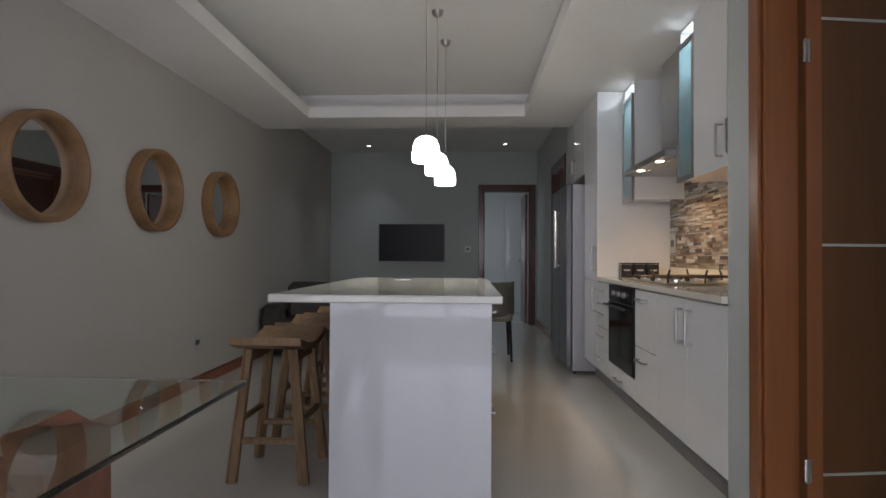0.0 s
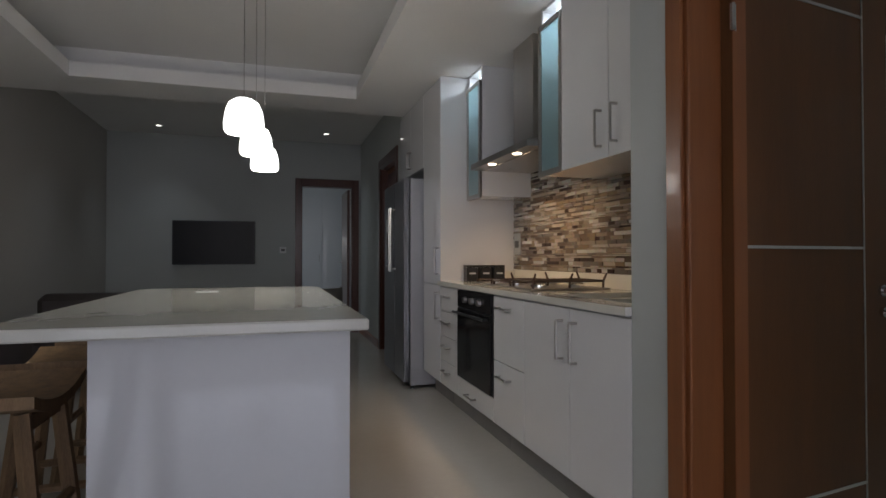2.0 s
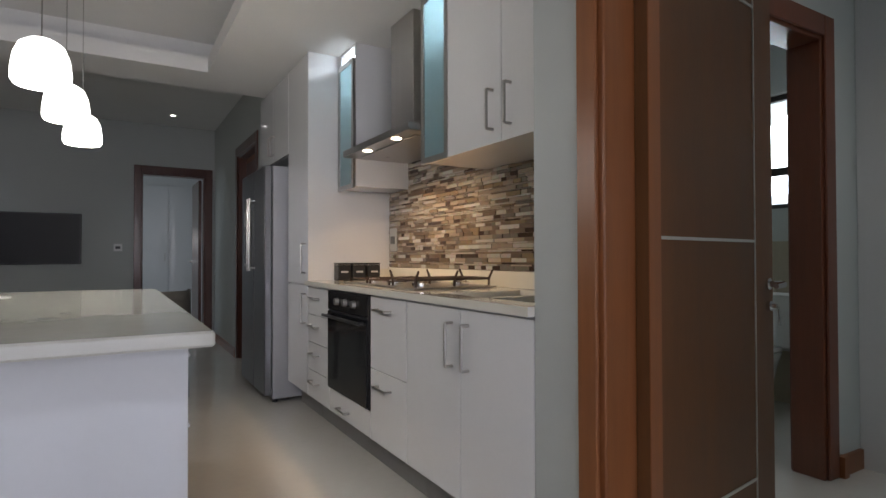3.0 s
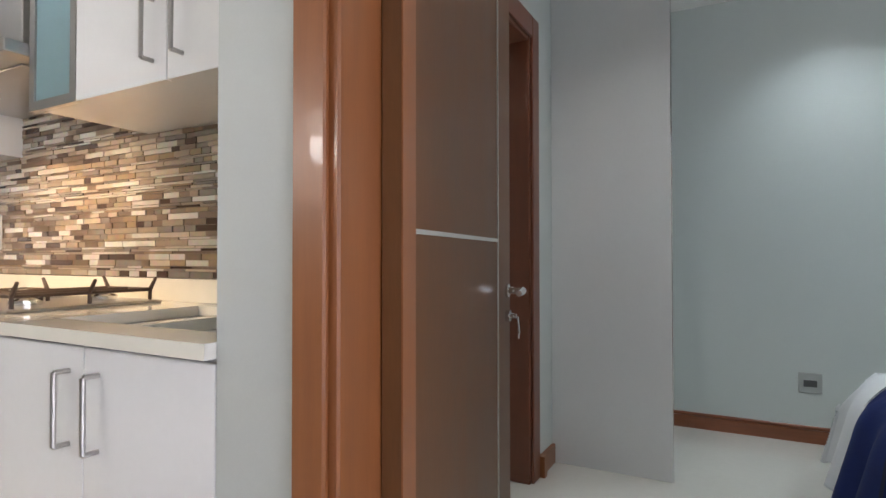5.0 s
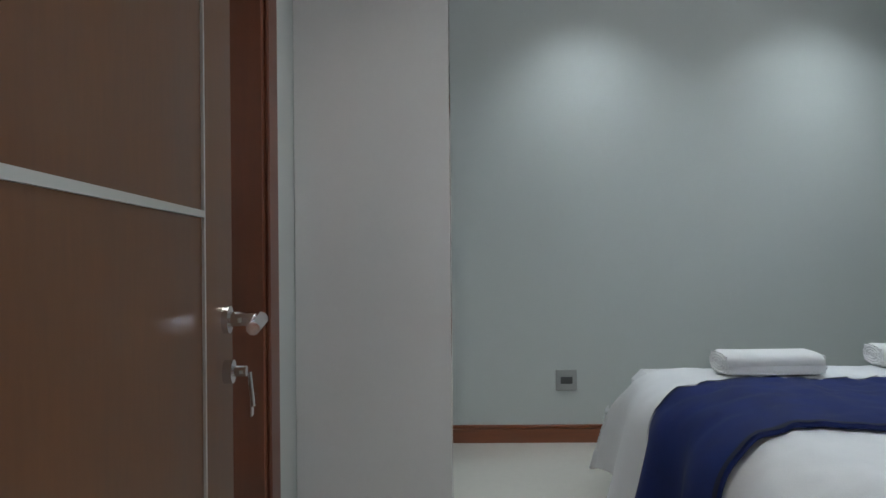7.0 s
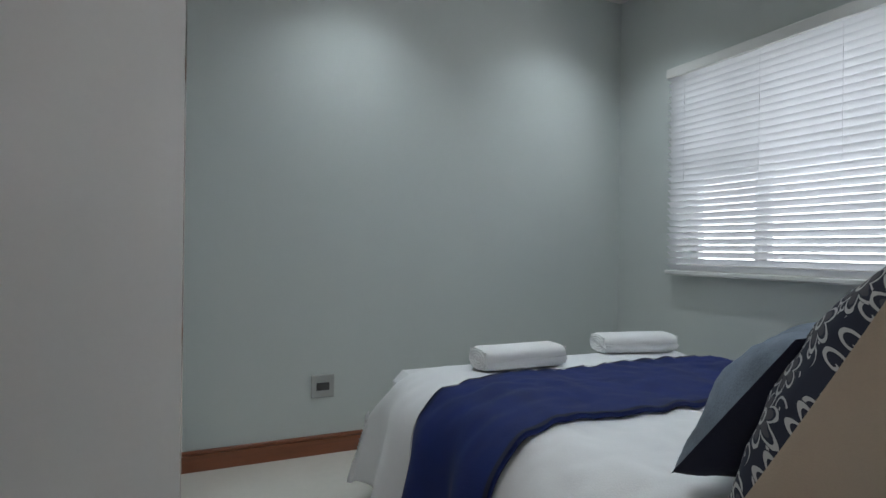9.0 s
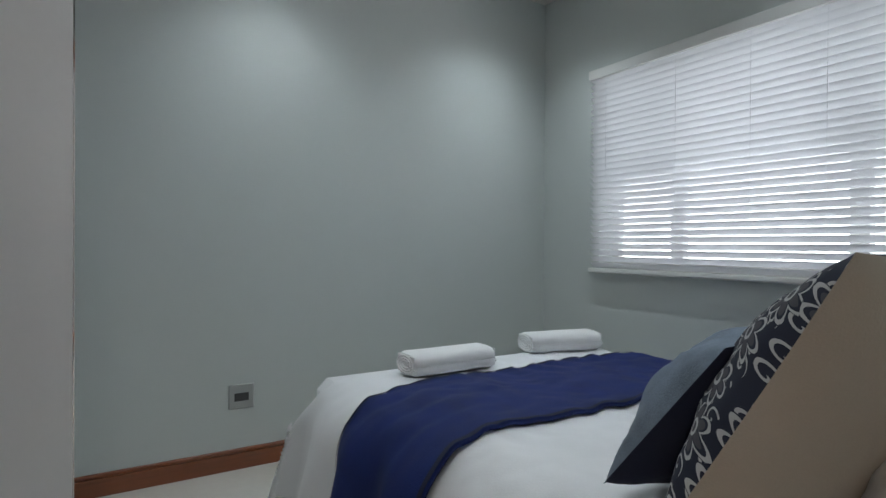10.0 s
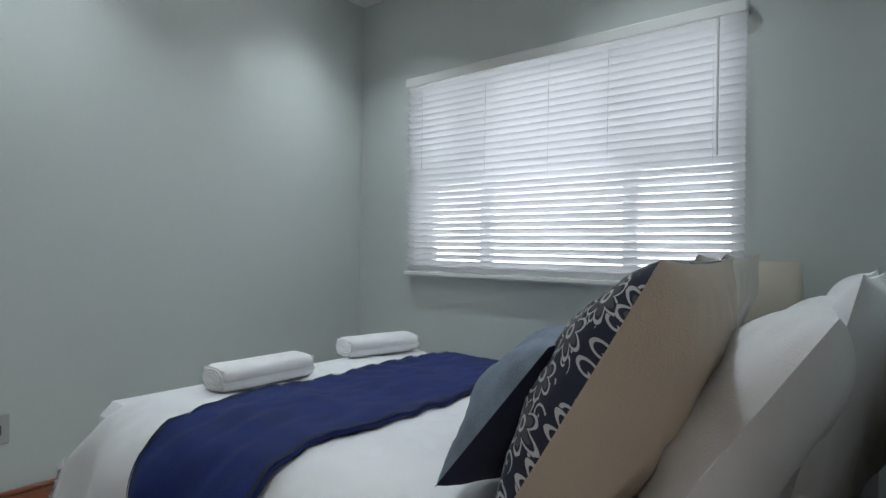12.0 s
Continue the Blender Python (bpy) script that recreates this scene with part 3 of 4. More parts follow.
u = base_unit("drawer_cabinet", "white gloss unit of four narrow drawers", 4.765, 5.18)
for k in range(4):
    z1 = 0.862 - 0.1755 * k
    bow_handle(front(u, "drawer", 4.765, 5.18, z1 - 0.1755, z1), (FX, 4.955, z1 - 0.068), (FX, 5.09, z1 - 0.068))

ov = thing("oven", "built-in black glass oven with steel knobs", "oven", at=(0, 0, 0))
part("body", boxes((FX - 0.004, FX + 0.019, 4.17, 4.76, 0.296, 0.861), bevel=0.002), M_BLACK, ov)
part("door", boxes((FX - 0.016, FX - 0.005, 4.178, 4.752, 0.302, 0.745), bevel=0.003), M_BLACKGLASS, ov, "black glass oven door")
part("control_panel", boxes((FX - 0.014, FX - 0.005, 4.178, 4.752, 0.752, 0.857), bevel=0.002), M_BLACKGLASS, ov)
bm = bmesh.new()
rod(bm, (FX - 0.05, 4.19, 0.72), (FX - 0.05, 4.74, 0.72), 0.009)
for yy in (4.22, 4.71):
    rod(bm, (FX - 0.05, yy, 0.72), (FX - 0.014, yy, 0.72), 0.007)
part("handle", bm, M_BLACK, ov)
for yy in (4.34, 4.465, 4.59):
    part("knob", rod(bmesh.new(), (FX - 0.034, yy, 0.805), (FX - 0.013, yy, 0.805), 0.019, 0.022, 16), M_STEEL, ov, "steel control knob")

bm = boxes((1.505, 2.125, 3.62, 5.18, 0.87, 0.90), (1.505, 1.62, 2.93, 3.62, 0.87, 0.90), (2.03, 2.125, 2.93, 3.62, 0.87, 0.90), (1.62, 2.03, 3.285, 3.325, 0.87, 0.90), (1.62, 2.03, 2.93, 2.945, 0.87, 0.90))
worktop = thing("worktop", "pale quartz kitchen worktop with an upstand", "worktop")
part("slab", bm, M_STONE, worktop)
part("upstand", boxes((2.10, 2.125, 2.93, 5.18, 0.901, 0.98), (1.72, 2.10, 5.155, 5.18, 0.901, 0.97)), M_STONE, worktop)
sink = thing("sink", "undermounted steel double sink in the worktop", "sink")
for a, b in ((3.325, 3.62), (2.945, 3.285)):
    part("bowl", boxes((1.62, 2.03, a, b, 0.70, 0.71), (1.605, 1.62, a, b, 0.70, 0.869), (2.03, 2.045, a, b, 0.70, 0.869), (1.62, 2.03, a - 0.01, a, 0.70, 0.869), (1.62, 2.03, b, b + 0.01, 0.70, 0.869)), M_STEEL, sink)

hob = thing("gas_hob", "steel gas hob with dark cast iron pan supports", "hob")
part("plate", boxes((1.60, 2.06, 3.84, 4.72, 0.901, 0.91), bevel=0.003), M_STEEL, hob)
for cx in (1.72, 1.95):
    for cy in (4.0, 4.28, 4.56):
        part("burner", turned([(0.045, 0.911), (0.045, 0.925), (0.03, 0.932), (0.0005, 0.934)], 18, Matrix.Translation((cx, cy, 0))), M_CHROME, hob)
for cy in (4.0, 4.28, 4.56):
    bm = bmesh.new()
    for sx in (1.63, 2.04):
        rod(bm, (sx, cy - 0.12, 0.945), (sx, cy + 0.12, 0.945), 0.006, seg=6)
    for sy in (-0.12, 0, 0.12):
        rod(bm, (1.63, cy + sy, 0.945), (2.04, cy + sy, 0.945), 0.006, seg=6)
    for sx in (1.63, 1.84, 2.04):
        for sy in (-0.12, 0.12):
            rod(bm, (sx, cy + sy, 0.91), (sx, cy + sy, 0.95), 0.006, seg=6)
            if cy < 4.1:
                rod(bm, (sx, cy + sy, 0.945), (sx, cy + sy * 1.25, 0.985), 0.007, 0.005, seg=6)
    if cy > 4.1:
        bmesh.ops.scale(bm, vec=(1, 1, 0.55), space=Matrix.Translation((0, 0, -0.91)), verts=bm.verts[:])
    part("pan_support", bm, M_IRON, hob, "dark cast iron pan support")

for k, (cx, yy) in enumerate(((1.73, 5.09), (1.83, 5.08), (1.93, 5.07))):
    can = thing("canister", "small square black kitchen canister with a pale label", "canister", "canisters on the worktop")
    part("body", boxes((cx - 0.042, cx + 0.042, yy - 0.042, yy + 0.042, 0.901, 1.0), bevel=0.004), M_BLACK, can)
    part("lid", boxes((cx - 0.043, cx + 0.043, yy - 0.043, yy + 0.043, 1.002, 1.014), bevel=0.003), M_BLACK, can)
    part("label", boxes((cx - 0.024, cx + 0.024, yy - 0.0445, yy - 0.0425, 0.95, 0.962)), M_LABEL, can)

# wall units
uw = thing("wall_cabinet", "white gloss wall cupboard with two bar-handled doors", "cabinet", "kitchen wall units")
part("body", boxes((1.74, 2.12, 2.93, 3.745, 1.50, BULK)), M_WHITE, uw)
for a, b, h in ((2.93, 3.345, 3.285), (3.345, 3.745, 3.40)):
    dd = part("door", boxes((1.72, 1.738, a + 0.002, b - 0.002, 1.495, BULK - 0.003), bevel=0.0015), M_WHITE, uw)
    bow_handle(dd, (1.72, h, 1.55), (1.72, h, 1.705))


def glass_unit(y0, y1, z0, glow_w):
    ob = thing("glass_cabinet", "narrow wall cupboard with a frosted glass door, lit inside", "cabinet", "kitchen wall units")
    part("body", boxes((1.74, 2.12, y0 + 0.001, y0 + 0.017, z0, BULK - 0.002), (1.74, 2.12, y1 - 0.017, y1 - 0.001, z0, BULK - 0.002), (1.74, 2.12, y0 + 0.017, y1 - 0.017, z0, z0 + 0.017), (1.74, 2.12, y0 + 0.017, y1 - 0.017, 2.383, BULK - 0.002), (2.105, 2.12, y0 + 0.017, y1 - 0.017, z0 + 0.017, 2.383)), M_WHITE, ob)
    fr = part("door", boxes((1.72, 1.738, y0 + 0.002, y0 + 0.03, z0 - 0.01, 2.30), (1.72, 1.738, y1 - 0.03, y1 - 0.002, z0 - 0.01, 2.30), (1.72, 1.738, y0 + 0.03, y1 - 0.03, z0 - 0.01, z0 + 0.018), (1.72, 1.738, y0 + 0.03, y1 - 0.03, 2.272, 2.30)), M_STEEL, ob, "aluminium door frame")
    part("pane", boxes((1.726, 1.732, y0 + 0.03, y1 - 0.03, z0 + 0.018, 2.272)), M_FROST, fr, "frosted aqua glass")
    part("cabinet_light", boxes((1.80, 1.95, y0 + 0.06, y1 - 0.06, 2.366, 2.381)), M_CABLED, ob, "glowing strip light")
    for z in (1.78, 2.05):
        part("shelf", boxes((1.78, 2.10, y0 + 0.018, y1 - 0.018, z, z + 0.008)), M_PANE, ob)
    area_lamp("cabinet_glow", (1.87, (y0 + y1) / 2, 2.36), (1.87, (y0 + y1) / 2, 1.5), 0.12, 0.14, glow_w, COOL)


glass_unit(3.745, 3.995, 1.505, 5)
glass_unit(4.88, 5.15, 1.495, 6)

hood = thing("cooker_hood", "brushed steel chimney cooker hood with two warm lamps", "cooker hood")
part("chimney", boxes((1.83, 2.12, 4.28, 4.56, 1.74, BULK), bevel=0.003), M_STEEL, hood)
bm = bmesh.new()
low = [bm.verts.new(p) for p in ((1.66, 4.0, 1.705), (2.12, 4.0, 1.705), (2.12, 4.875, 1.705), (1.66, 4.875, 1.705))]
high = [bm.verts.new(p) for p in ((1.81, 4.26, 1.775), (2.12, 4.26, 1.775), (2.12, 4.58, 1.775), (1.81, 4.58, 1.775))]
for i in range(4):
    bm.faces.new((low[i], low[(i + 1) % 4], high[(i + 1) % 4], high[i]))
bm.faces.new(high)
bm.faces.new(low[::-1])
part("canopy", bm, M_STEEL, hood)
part("rim", boxes((1.655, 2.12, 3.998, 4.878, 1.665, 1.704), bevel=0.003), M_STEEL, hood)
part("filter", boxes((1.74, 2.08, 4.08, 4.80, 1.659, 1.664)), M_STEEL, hood, "ribbed grease filter")
for yy in (4.22, 4.60):
    part("lamp", turned([(0.0005, 1.6625), (0.028, 1.6625)], 18, Matrix.Translation((1.70, yy, 0))), M_WARMLED, hood, "glowing warm lamp")
    spot_lamp("hood_beam", (1.72, yy, 1.65), (1.9, yy, 0.9), 20, WARM, 125, 0.8, 0.02)

tall = thing("tall_cabinet", "tall white gloss larder unit beside the worktop", "cabinet", "kitchen tall units")
part("body", boxes((FX + 0.02, 2.12, 5.185, 5.66, LOW, BULK - 0.002)), M_WHITE, tall)
part("side_panel", boxes((FX, 2.12, 5.181, 5.1845, LOW, BULK - 0.002)), M_WHITE, tall)
part("plinth", boxes((FX + 0.10, FX + 0.115, 5.186, 5.66, 0, LOW - 0.002)), M_PLINTH, tall)
for z0, z1, hz in ((LOW, 0.866, 0.62), (0.87, BULK - 0.003, 0.95)):
    bow_handle(front(tall, "door", 5.186, 5.66, z0, z1), (FX, 5.24, hz), (FX, 5.24, hz + 0.19))
over = thing("fridge_top_cabinet", "white gloss cupboard above the fridge", "cabinet", "kitchen tall units")
part("body", boxes((FX + 0.02, 2.12, 5.662, 6.55, 1.80, BULK - 0.002)), M_WHITE, over)
for a, b in ((5.662, 6.11), (6.11, 6.55)):
    dd = front(over, "door", a, b, 1.80, BULK - 0.003)
    bow_handle(dd, (FX, 6.08 if a < 6.0 else 6.14, 1.86), (FX, 6.08 if a < 6.0 else 6.14, 2.0))

fr = thing("fridge", "tall side-by-side steel fridge with a water dispenser", "fridge")
part("body", boxes((1.43, 2.1, 5.70, 6.50, 0.03, 1.715), bevel=0.004), M_FRIDGE_SIDE, fr, "grey fridge cabinet")
for a, b in ((5.70, 6.05), (6.055, 6.50)):
    part("door", boxes((1.37, 1.424, a, b, 0.06, 1.715), bevel=0.008), M_FRIDGE, fr, "dark steel fridge door")
for yy in (6.02, 6.085):
    bm = bmesh.new()
    rod(bm, (1.33, yy, 0.95), (1.33, yy, 1.5), 0.012)
    for z in (0.97, 1.48):
        rod(bm, (1.33, yy, z), (1.372, yy, z), 0.009)
    part("handle", bm, M_STEEL, fr)
part("dispenser", boxes((1.363, 1.371, 6.17, 6.38, 0.98, 1.42), bevel=0.003), M_WHITEPL, fr, "pale dispenser surround")
part("dispenser_well", boxes((1.360, 1.3645, 6.2, 6.35, 1.0, 1.3)), M_BLACKGLASS, fr)
for yy in (5.75, 6.44):
    part("foot", rod(bmesh.new(), (1.46, yy, 0.0), (1.46, yy, 0.032), 0.02), M_BLACK, fr)

# ---- island ----
isl = thing("kitchen_island", "white gloss island with drawers and a pale stone top", "kitchen island")
part("end_panel", boxes((-0.096, 0.587, 2.975, 3.0, 0.0, 0.863), bevel=0.0015), M_WHITE, isl)
part("body", boxes((-0.086, 0.567, 3.0, 4.61, 0.1, 0.863)), M_WHITE, isl)
part("plinth", boxes((-0.05, 0.52, 3.02, 4.59, 0, 0.1)), M_PLINTH, isl)
for k in range(3):
    y0 = 3.0 + 0.535 * k
    for z0, z1 in ((0.1, 0.40), (0.40, 0.68), (0.68, 0.86)):
        dr = part("drawer", boxes((0.569, 0.585, y0 + 0.003, y0 + 0.532, z0 + 0.003, z1 - 0.003), bevel=0.0015), M_WHITE, isl)
        bm = bmesh.new()
        rod(bm, (0.61, y0 + 0.2, z1 - 0.06), (0.61, y0 + 0.35, z1 - 0.06), 0.006)
        for yy in (0.21, 0.34):
            rod(bm, (0.585, y0 + yy, z1 - 0.06), (0.61, y0 + yy, z1 - 0.06), 0.005)
        part("handle", bm, M_STEEL, dr, "brushed steel bar handle")
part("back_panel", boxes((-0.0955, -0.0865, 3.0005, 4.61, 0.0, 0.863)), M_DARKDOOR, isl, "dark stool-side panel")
part("stone_top", boxes((-0.33, 0.628, 2.875, 4.74, 0.864, 0.897), bevel=0.005), M_STONE, isl, "pale quartz overhanging top")
pad = solid("paper_note", boxes((0.0, 0.10, 4.30, 4.37, 0.8975, 0.90)), M_LABEL, "small folded pale note lying on the island", "note")


def stool_parts(at):
    ob = thing("bar_stool", "teak saddle-seat bar stool at the island", "stool", "stools along the island", at)
    def seat(u, v):
        x, y = (u - 0.5) * 0.44, (v - 0.5) * 0.33
        return (x, y, 0.60 + 0.045 * (x / 0.22) ** 2)
    top = sheet(seat, 14, 6)
    top.faces.ensure_lookup_table()
    got = bmesh.ops.extrude_face_region(top, geom=top.faces[:])
    for v in got["geom"]:
        if isinstance(v, bmesh.types.BMVert):
            v.co.z += 0.035
    part("seat", top, M_TEAK, ob, "dished teak seat")
    feet = ((-0.17, -0.17), (0.17, -0.17), (0.17, 0.17), (-0.17, 0.17))
    for fx, fy in feet:
        bm = bmesh.new()
        rod(bm, (fx * 1.0, fy, 0.0), (fx * 0.82, fy * 0.62, 0.615), 0.027, 0.024, 6)
        part("leg", bm, M_TEAK, ob)
    for z, k in ((0.28, 0.92), (0.36, 0.9)):
        if z < 0.3:
            for fy in (-0.145, 0.145):
                part("stretcher", rod(bmesh.new(), (-0.155, fy, z), (0.155, fy, z), 0.017, seg=6), M_TEAK, ob)
        else:
            for fx in (-0.152, 0.152):
                part("stretcher", rod(bmesh.new(), (fx, -0.135, z - 0.17), (fx, 0.135, z - 0.17), 0.017, seg=6), M_TEAK, ob)
    for fy in (-0.11, 0.11):
        part("apron", boxes((-0.15, 0.15, fy - 0.01, fy + 0.01, 0.555, 0.60)), M_TEAK, ob)
    return ob


stool = stool_parts((0, 0, 0))
stool.matrix_world = pose(-0.435, 3.36, 0, 0, 0, 90)
for yy in (3.94, 4.5):
    copy_thing(stool, pose(-0.435, yy, 0, 0, 0, 92))

# ---- living side ----


def round_mirror(y, z, r):
    ob = thing("round_mirror", "round mirror in a deep brown wooden ring on the wall", "mirror", "three mirrors on the wall", (WEST, y, z))
    m = Matrix.Rotation(radians(90), 4, "Y")
    part("frame", turned([(r - 0.035, 0.001), (r - 0.035, 0.03), (r - 0.03, 0.085), (r - 0.004, 0.089), (r, 0.083), (r, 0.001)], 44, m), M_MIRRORWOOD, ob, "deep brown wooden ring", True)
    part("glass", turned([(0.0005, 0.012), (r - 0.034, 0.012)], 44, m), M_MIRROR, ob, "silvered mirror glass")


for yy, zz, r in ((3.334, 1.495, 0.28), (4.335, 1.495, 0.28), (5.33, 1.495, 0.28)):
    round_mirror(yy, zz, r)


def wall_socket(name, label, m, w=0.115, h=0.115, face=M_GREY, slot=M_DARKGREY):
    ob = thing(name, label, "socket")
    part("plate", boxes((-w / 2, w / 2, -0.009, 0, -h / 2, h / 2), bevel=0.003), face, ob)
    part("switch_face", boxes((-w * 0.28, w * 0.28, -0.012, -0.0085, -h * 0.18, h * 0.15), bevel=0.001), slot, ob, "dark switch insert")
    ob.matrix_world = m
    return ob


wall_socket("wall_socket", "grey square wall socket with a dark insert", pose(EAST, 1.751, 0.338, 0, 0, -90))
wall_socket("wall_socket", "grey square wall socket with a dark insert", pose(WEST, 4.995, 0.36, 0, 0, 90))
wall_socket("light_switch", "small pale light switch by the end doorway", pose(0.484, NORTH, 1.175), 0.09, 0.09, M_WHITEPL)
wall_socket("tile_socket", "brown wall socket on the mosaic splashback", pose(2.108, 5.10, 1.17, 0, 0, -90), 0.11, 0.16, M_GREY)

tv = thing("television", "black flat television mounted on the end wall", "television")
part("body", boxes((-0.906, 0.122, NORTH - 0.06, NORTH - 0.025, 0.979, 1.56), bevel=0.006), M_BLACK, tv)
part("screen", boxes((-0.891, 0.107, NORTH - 0.064, NORTH - 0.0605, 0.994, 1.545)), M_SCREEN, tv, "dark glossy screen")
part("bracket", boxes((-0.55, -0.25, NORTH - 0.025, NORTH, 1.15, 1.40)), M_BLACK, tv)

sofa = thing("sofa", "dark brown leather sofa standing by the wall", "sofa")
part("base", boxes((-1.64, -0.1, 6.3, 7.15, 0.06, 0.42), bevel=0.03), M_SOFA, sofa)
part("backrest", boxes((-1.38, -0.15, 6.28, 6.5, 0.40, 0.785), bevel=0.05), M_SOFA, sofa)
part("armrest", boxes((-1.65, -1.40, 6.25, 7.15, 0.06, 0.55), bevel=0.05), M_SOFA, sofa)
part("armrest", boxes((-0.12, 0.1, 6.28, 7.15, 0.06, 0.62), bevel=0.05), M_SOFA, sofa)
for a, b in ((-1.39, -0.8), (-0.79, -0.14)):
    part("seat_cushion", boxes((a, b, 6.5, 7.12, 0.42, 0.55), bevel=0.04), M_SOFA, sofa)
for fx in (-1.6, 0.0):
    for fy in (6.36, 7.07):
        part("foot", rod(bmesh.new(), (fx, fy, 0), (fx, fy, 0.07), 0.025), M_BLACK, sofa)

ch = thing("tub_chair", "taupe upholstered chair on slim dark legs", "chair", at=(0.72, 6.45, 0))
part("seat", boxes((-0.22, 0.22, -0.22, 0.22, 0.40, 0.48), bevel=0.03), M_TAUPE, ch)
def back_shell(u, v):
    a = radians(-200 + 220 * u)
    return (0.25 * math.cos(a), 0.25 * math.sin(a), 0.46 + 0.34 * v)
bk = sheet(back_shell, 18, 4)
bmesh.ops.solidify(bk, geom=bk.faces[:], thickness=0.04)
part("backrest", bk, M_TAUPE, ch, smooth=True)
for fx in (-0.19, 0.19):
    for fy in (-0.19, 0.19):
        part("leg", rod(bmesh.new(), (fx * 1.1, fy * 1.1, 0), (fx, fy, 0.41), 0.012, 0.016), M_BLACK, ch)

tb = thing("dining_table", "glass-topped dining table on red-brown wooden legs", "table")
part("glass_top", boxes((-1.38, -0.065, 0.35, 2.03, 0.728, 0.74), bevel=0.003), M_GLASS, tb, "clear greenish glass top")
for lx, ly, tx, ty in ((-0.35, 1.86, -0.25, 1.62), (-1.18, 1.86, -1.28, 1.62), (-0.35, 0.62, -0.25, 0.8), (-1.18, 0.62, -1.28, 0.8)):
    bm = bmesh.new()
    rod(bm, (lx, ly, 0), (tx, ty, 0.727), 0.05, 0.085, 4)
    part("leg", bm, M_TABLEWOOD, tb, "stout tapered wooden leg")
part("rail", rod(bmesh.new(), (-1.23, 1.66, 0.62), (-0.30, 1.66, 0.62), 0.045, seg=8), M_TABLEWOOD, tb)

# ---- room beyond ----
wf = thing("far_wardrobe", "pale built-in wardrobe with tall doors", "wardrobe")
part("body", boxes((-0.25, 2.15, 11.48, 12.0, 0.0, 2.35)), M_WHITE, wf)
for k in range(5):
    dd = part("door", boxes((-0.25 + 0.48 * k + 0.004, 0.23 + 0.48 * k - 0.004, 11.46, 11.478, 0.35, 2.2), bevel=0.002), M_WHITE, wf)
    part("handle", rod(bmesh.new(), (0.21 + 0.48 * k - 0.03, 11.445, 1.0), (0.21 + 0.48 * k - 0.03, 11.445, 1.12), 0.006), M_STEEL, dd)
    part("drawer", boxes((-0.25 + 0.48 * k + 0.004, 0.23 + 0.48 * k - 0.004, 11.46, 11.478, 0.08, 0.345), bevel=0.002), M_WHITE, wf)

# ---- bathroom ----
wc = thing("toilet", "white ceramic close-coupled toilet under the bathroom window", "toilet", at=(4.22, 3.86, 0))
part("bowl", turned([(0.11, 0.0), (0.12, 0.1), (0.17, 0.33), (0.19, 0.40), (0.15, 0.405), (0.10, 0.3)], 24, Matrix.Diagonal((1.25, 1.0, 1.0, 1.0))), M_CERAMIC, wc, smooth=True)
part("seat", turned([(0.0005, 0.408), (0.18, 0.408), (0.195, 0.418), (0.19, 0.43), (0.0005, 0.434)], 24, Matrix.Diagonal((1.25, 1.0, 1.0, 1.0))), M_CERAMIC, wc, smooth=True)
part("cistern", boxes((0.18, 0.355, -0.2, 0.2, 0.40, 0.80), bevel=0.02), M_CERAMIC, wc)

# ---- bedroom ----
wd = thing("wardrobe", "full-height white gloss built-in wardrobe", "wardrobe")
part("side_panel", boxes((3.64, 3.66, 2.38, 2.958, 0.0, TOP - 0.003), bevel=0.001), M_WHITE, wd, "glossy white end panel")
part("body", boxes((3.661, EAST - 0.002, 2.62, 2.958, 0.08, TOP - 0.003)), M_WHITE, wd)
for a, b in ((3.66, 4.14), (4.14, EAST - 0.002)):
    part("door", boxes((a + 0.002, b - 0.002, 2.60, 2.619, 0.08, TOP - 0.004), bevel=0.0015), M_WHITE, wd)
part("plinth", boxes((3.661, EAST - 0.002, 2.64, 2.66, 0.0, 0.08)), M_WHITE, wd)
part("edge_strip", boxes((3.639, 3.661, 2.376, 2.3795, 0.0, TOP - 0.004)), M_CHROME, wd, "bright metal edge strip")

bl = thing("venetian_blind", "closed white venetian blind over the bedroom window", "blind")
BX0, BX1, BZ0, BZ1, BY = WX0 - 0.03, WX1 + 0.03, 0.907, 2.058, WY + 0.035
part("headrail", boxes((BX0, BX1, BY - 0.03, BY + 0.03, BZ1 - 0.055, BZ1), bevel=0.004), M_WHITEPL, bl)
part("bottom_rail", boxes((BX0, BX1, BY - 0.025, BY + 0.025, BZ0, BZ0 + 0.022), bevel=0.004), M_WHITEPL, bl)
n_slat = 31
pitch = (BZ1 - 0.075 - BZ0 - 0.03) / (n_slat - 1)
def slat_fn(u, v):
    a = (v - 0.5) * 0.044
    return ((u - 0.5) * (BX1 - BX0 - 0.01), a * math.cos(radians(41)), a * math.sin(radians(41)) + 0.003 * (1 - (2 * v - 1) ** 2))
first = None
for k in range(n_slat):
    if first is None:
        first = part("slat", sheet(slat_fn, 1, 6), M_SLAT, bl)
        ob = first
    else:
        ob = new("slat", first.data)
        ob.parent = bl
    ob.location = ((BX0 + BX1) / 2, BY, BZ0 + 0.04 + pitch * k)
for cx in (BX0 + 0.12, 2.95, 3.25, 3.62, BX1 - 0.12):
    part("ladder_cord", rod(bmesh.new(), (cx, BY + 0.017, BZ0 + 0.02), (cx, BY + 0.017, BZ1 - 0.05), 0.0005, seg=5), M_SLAT, bl)
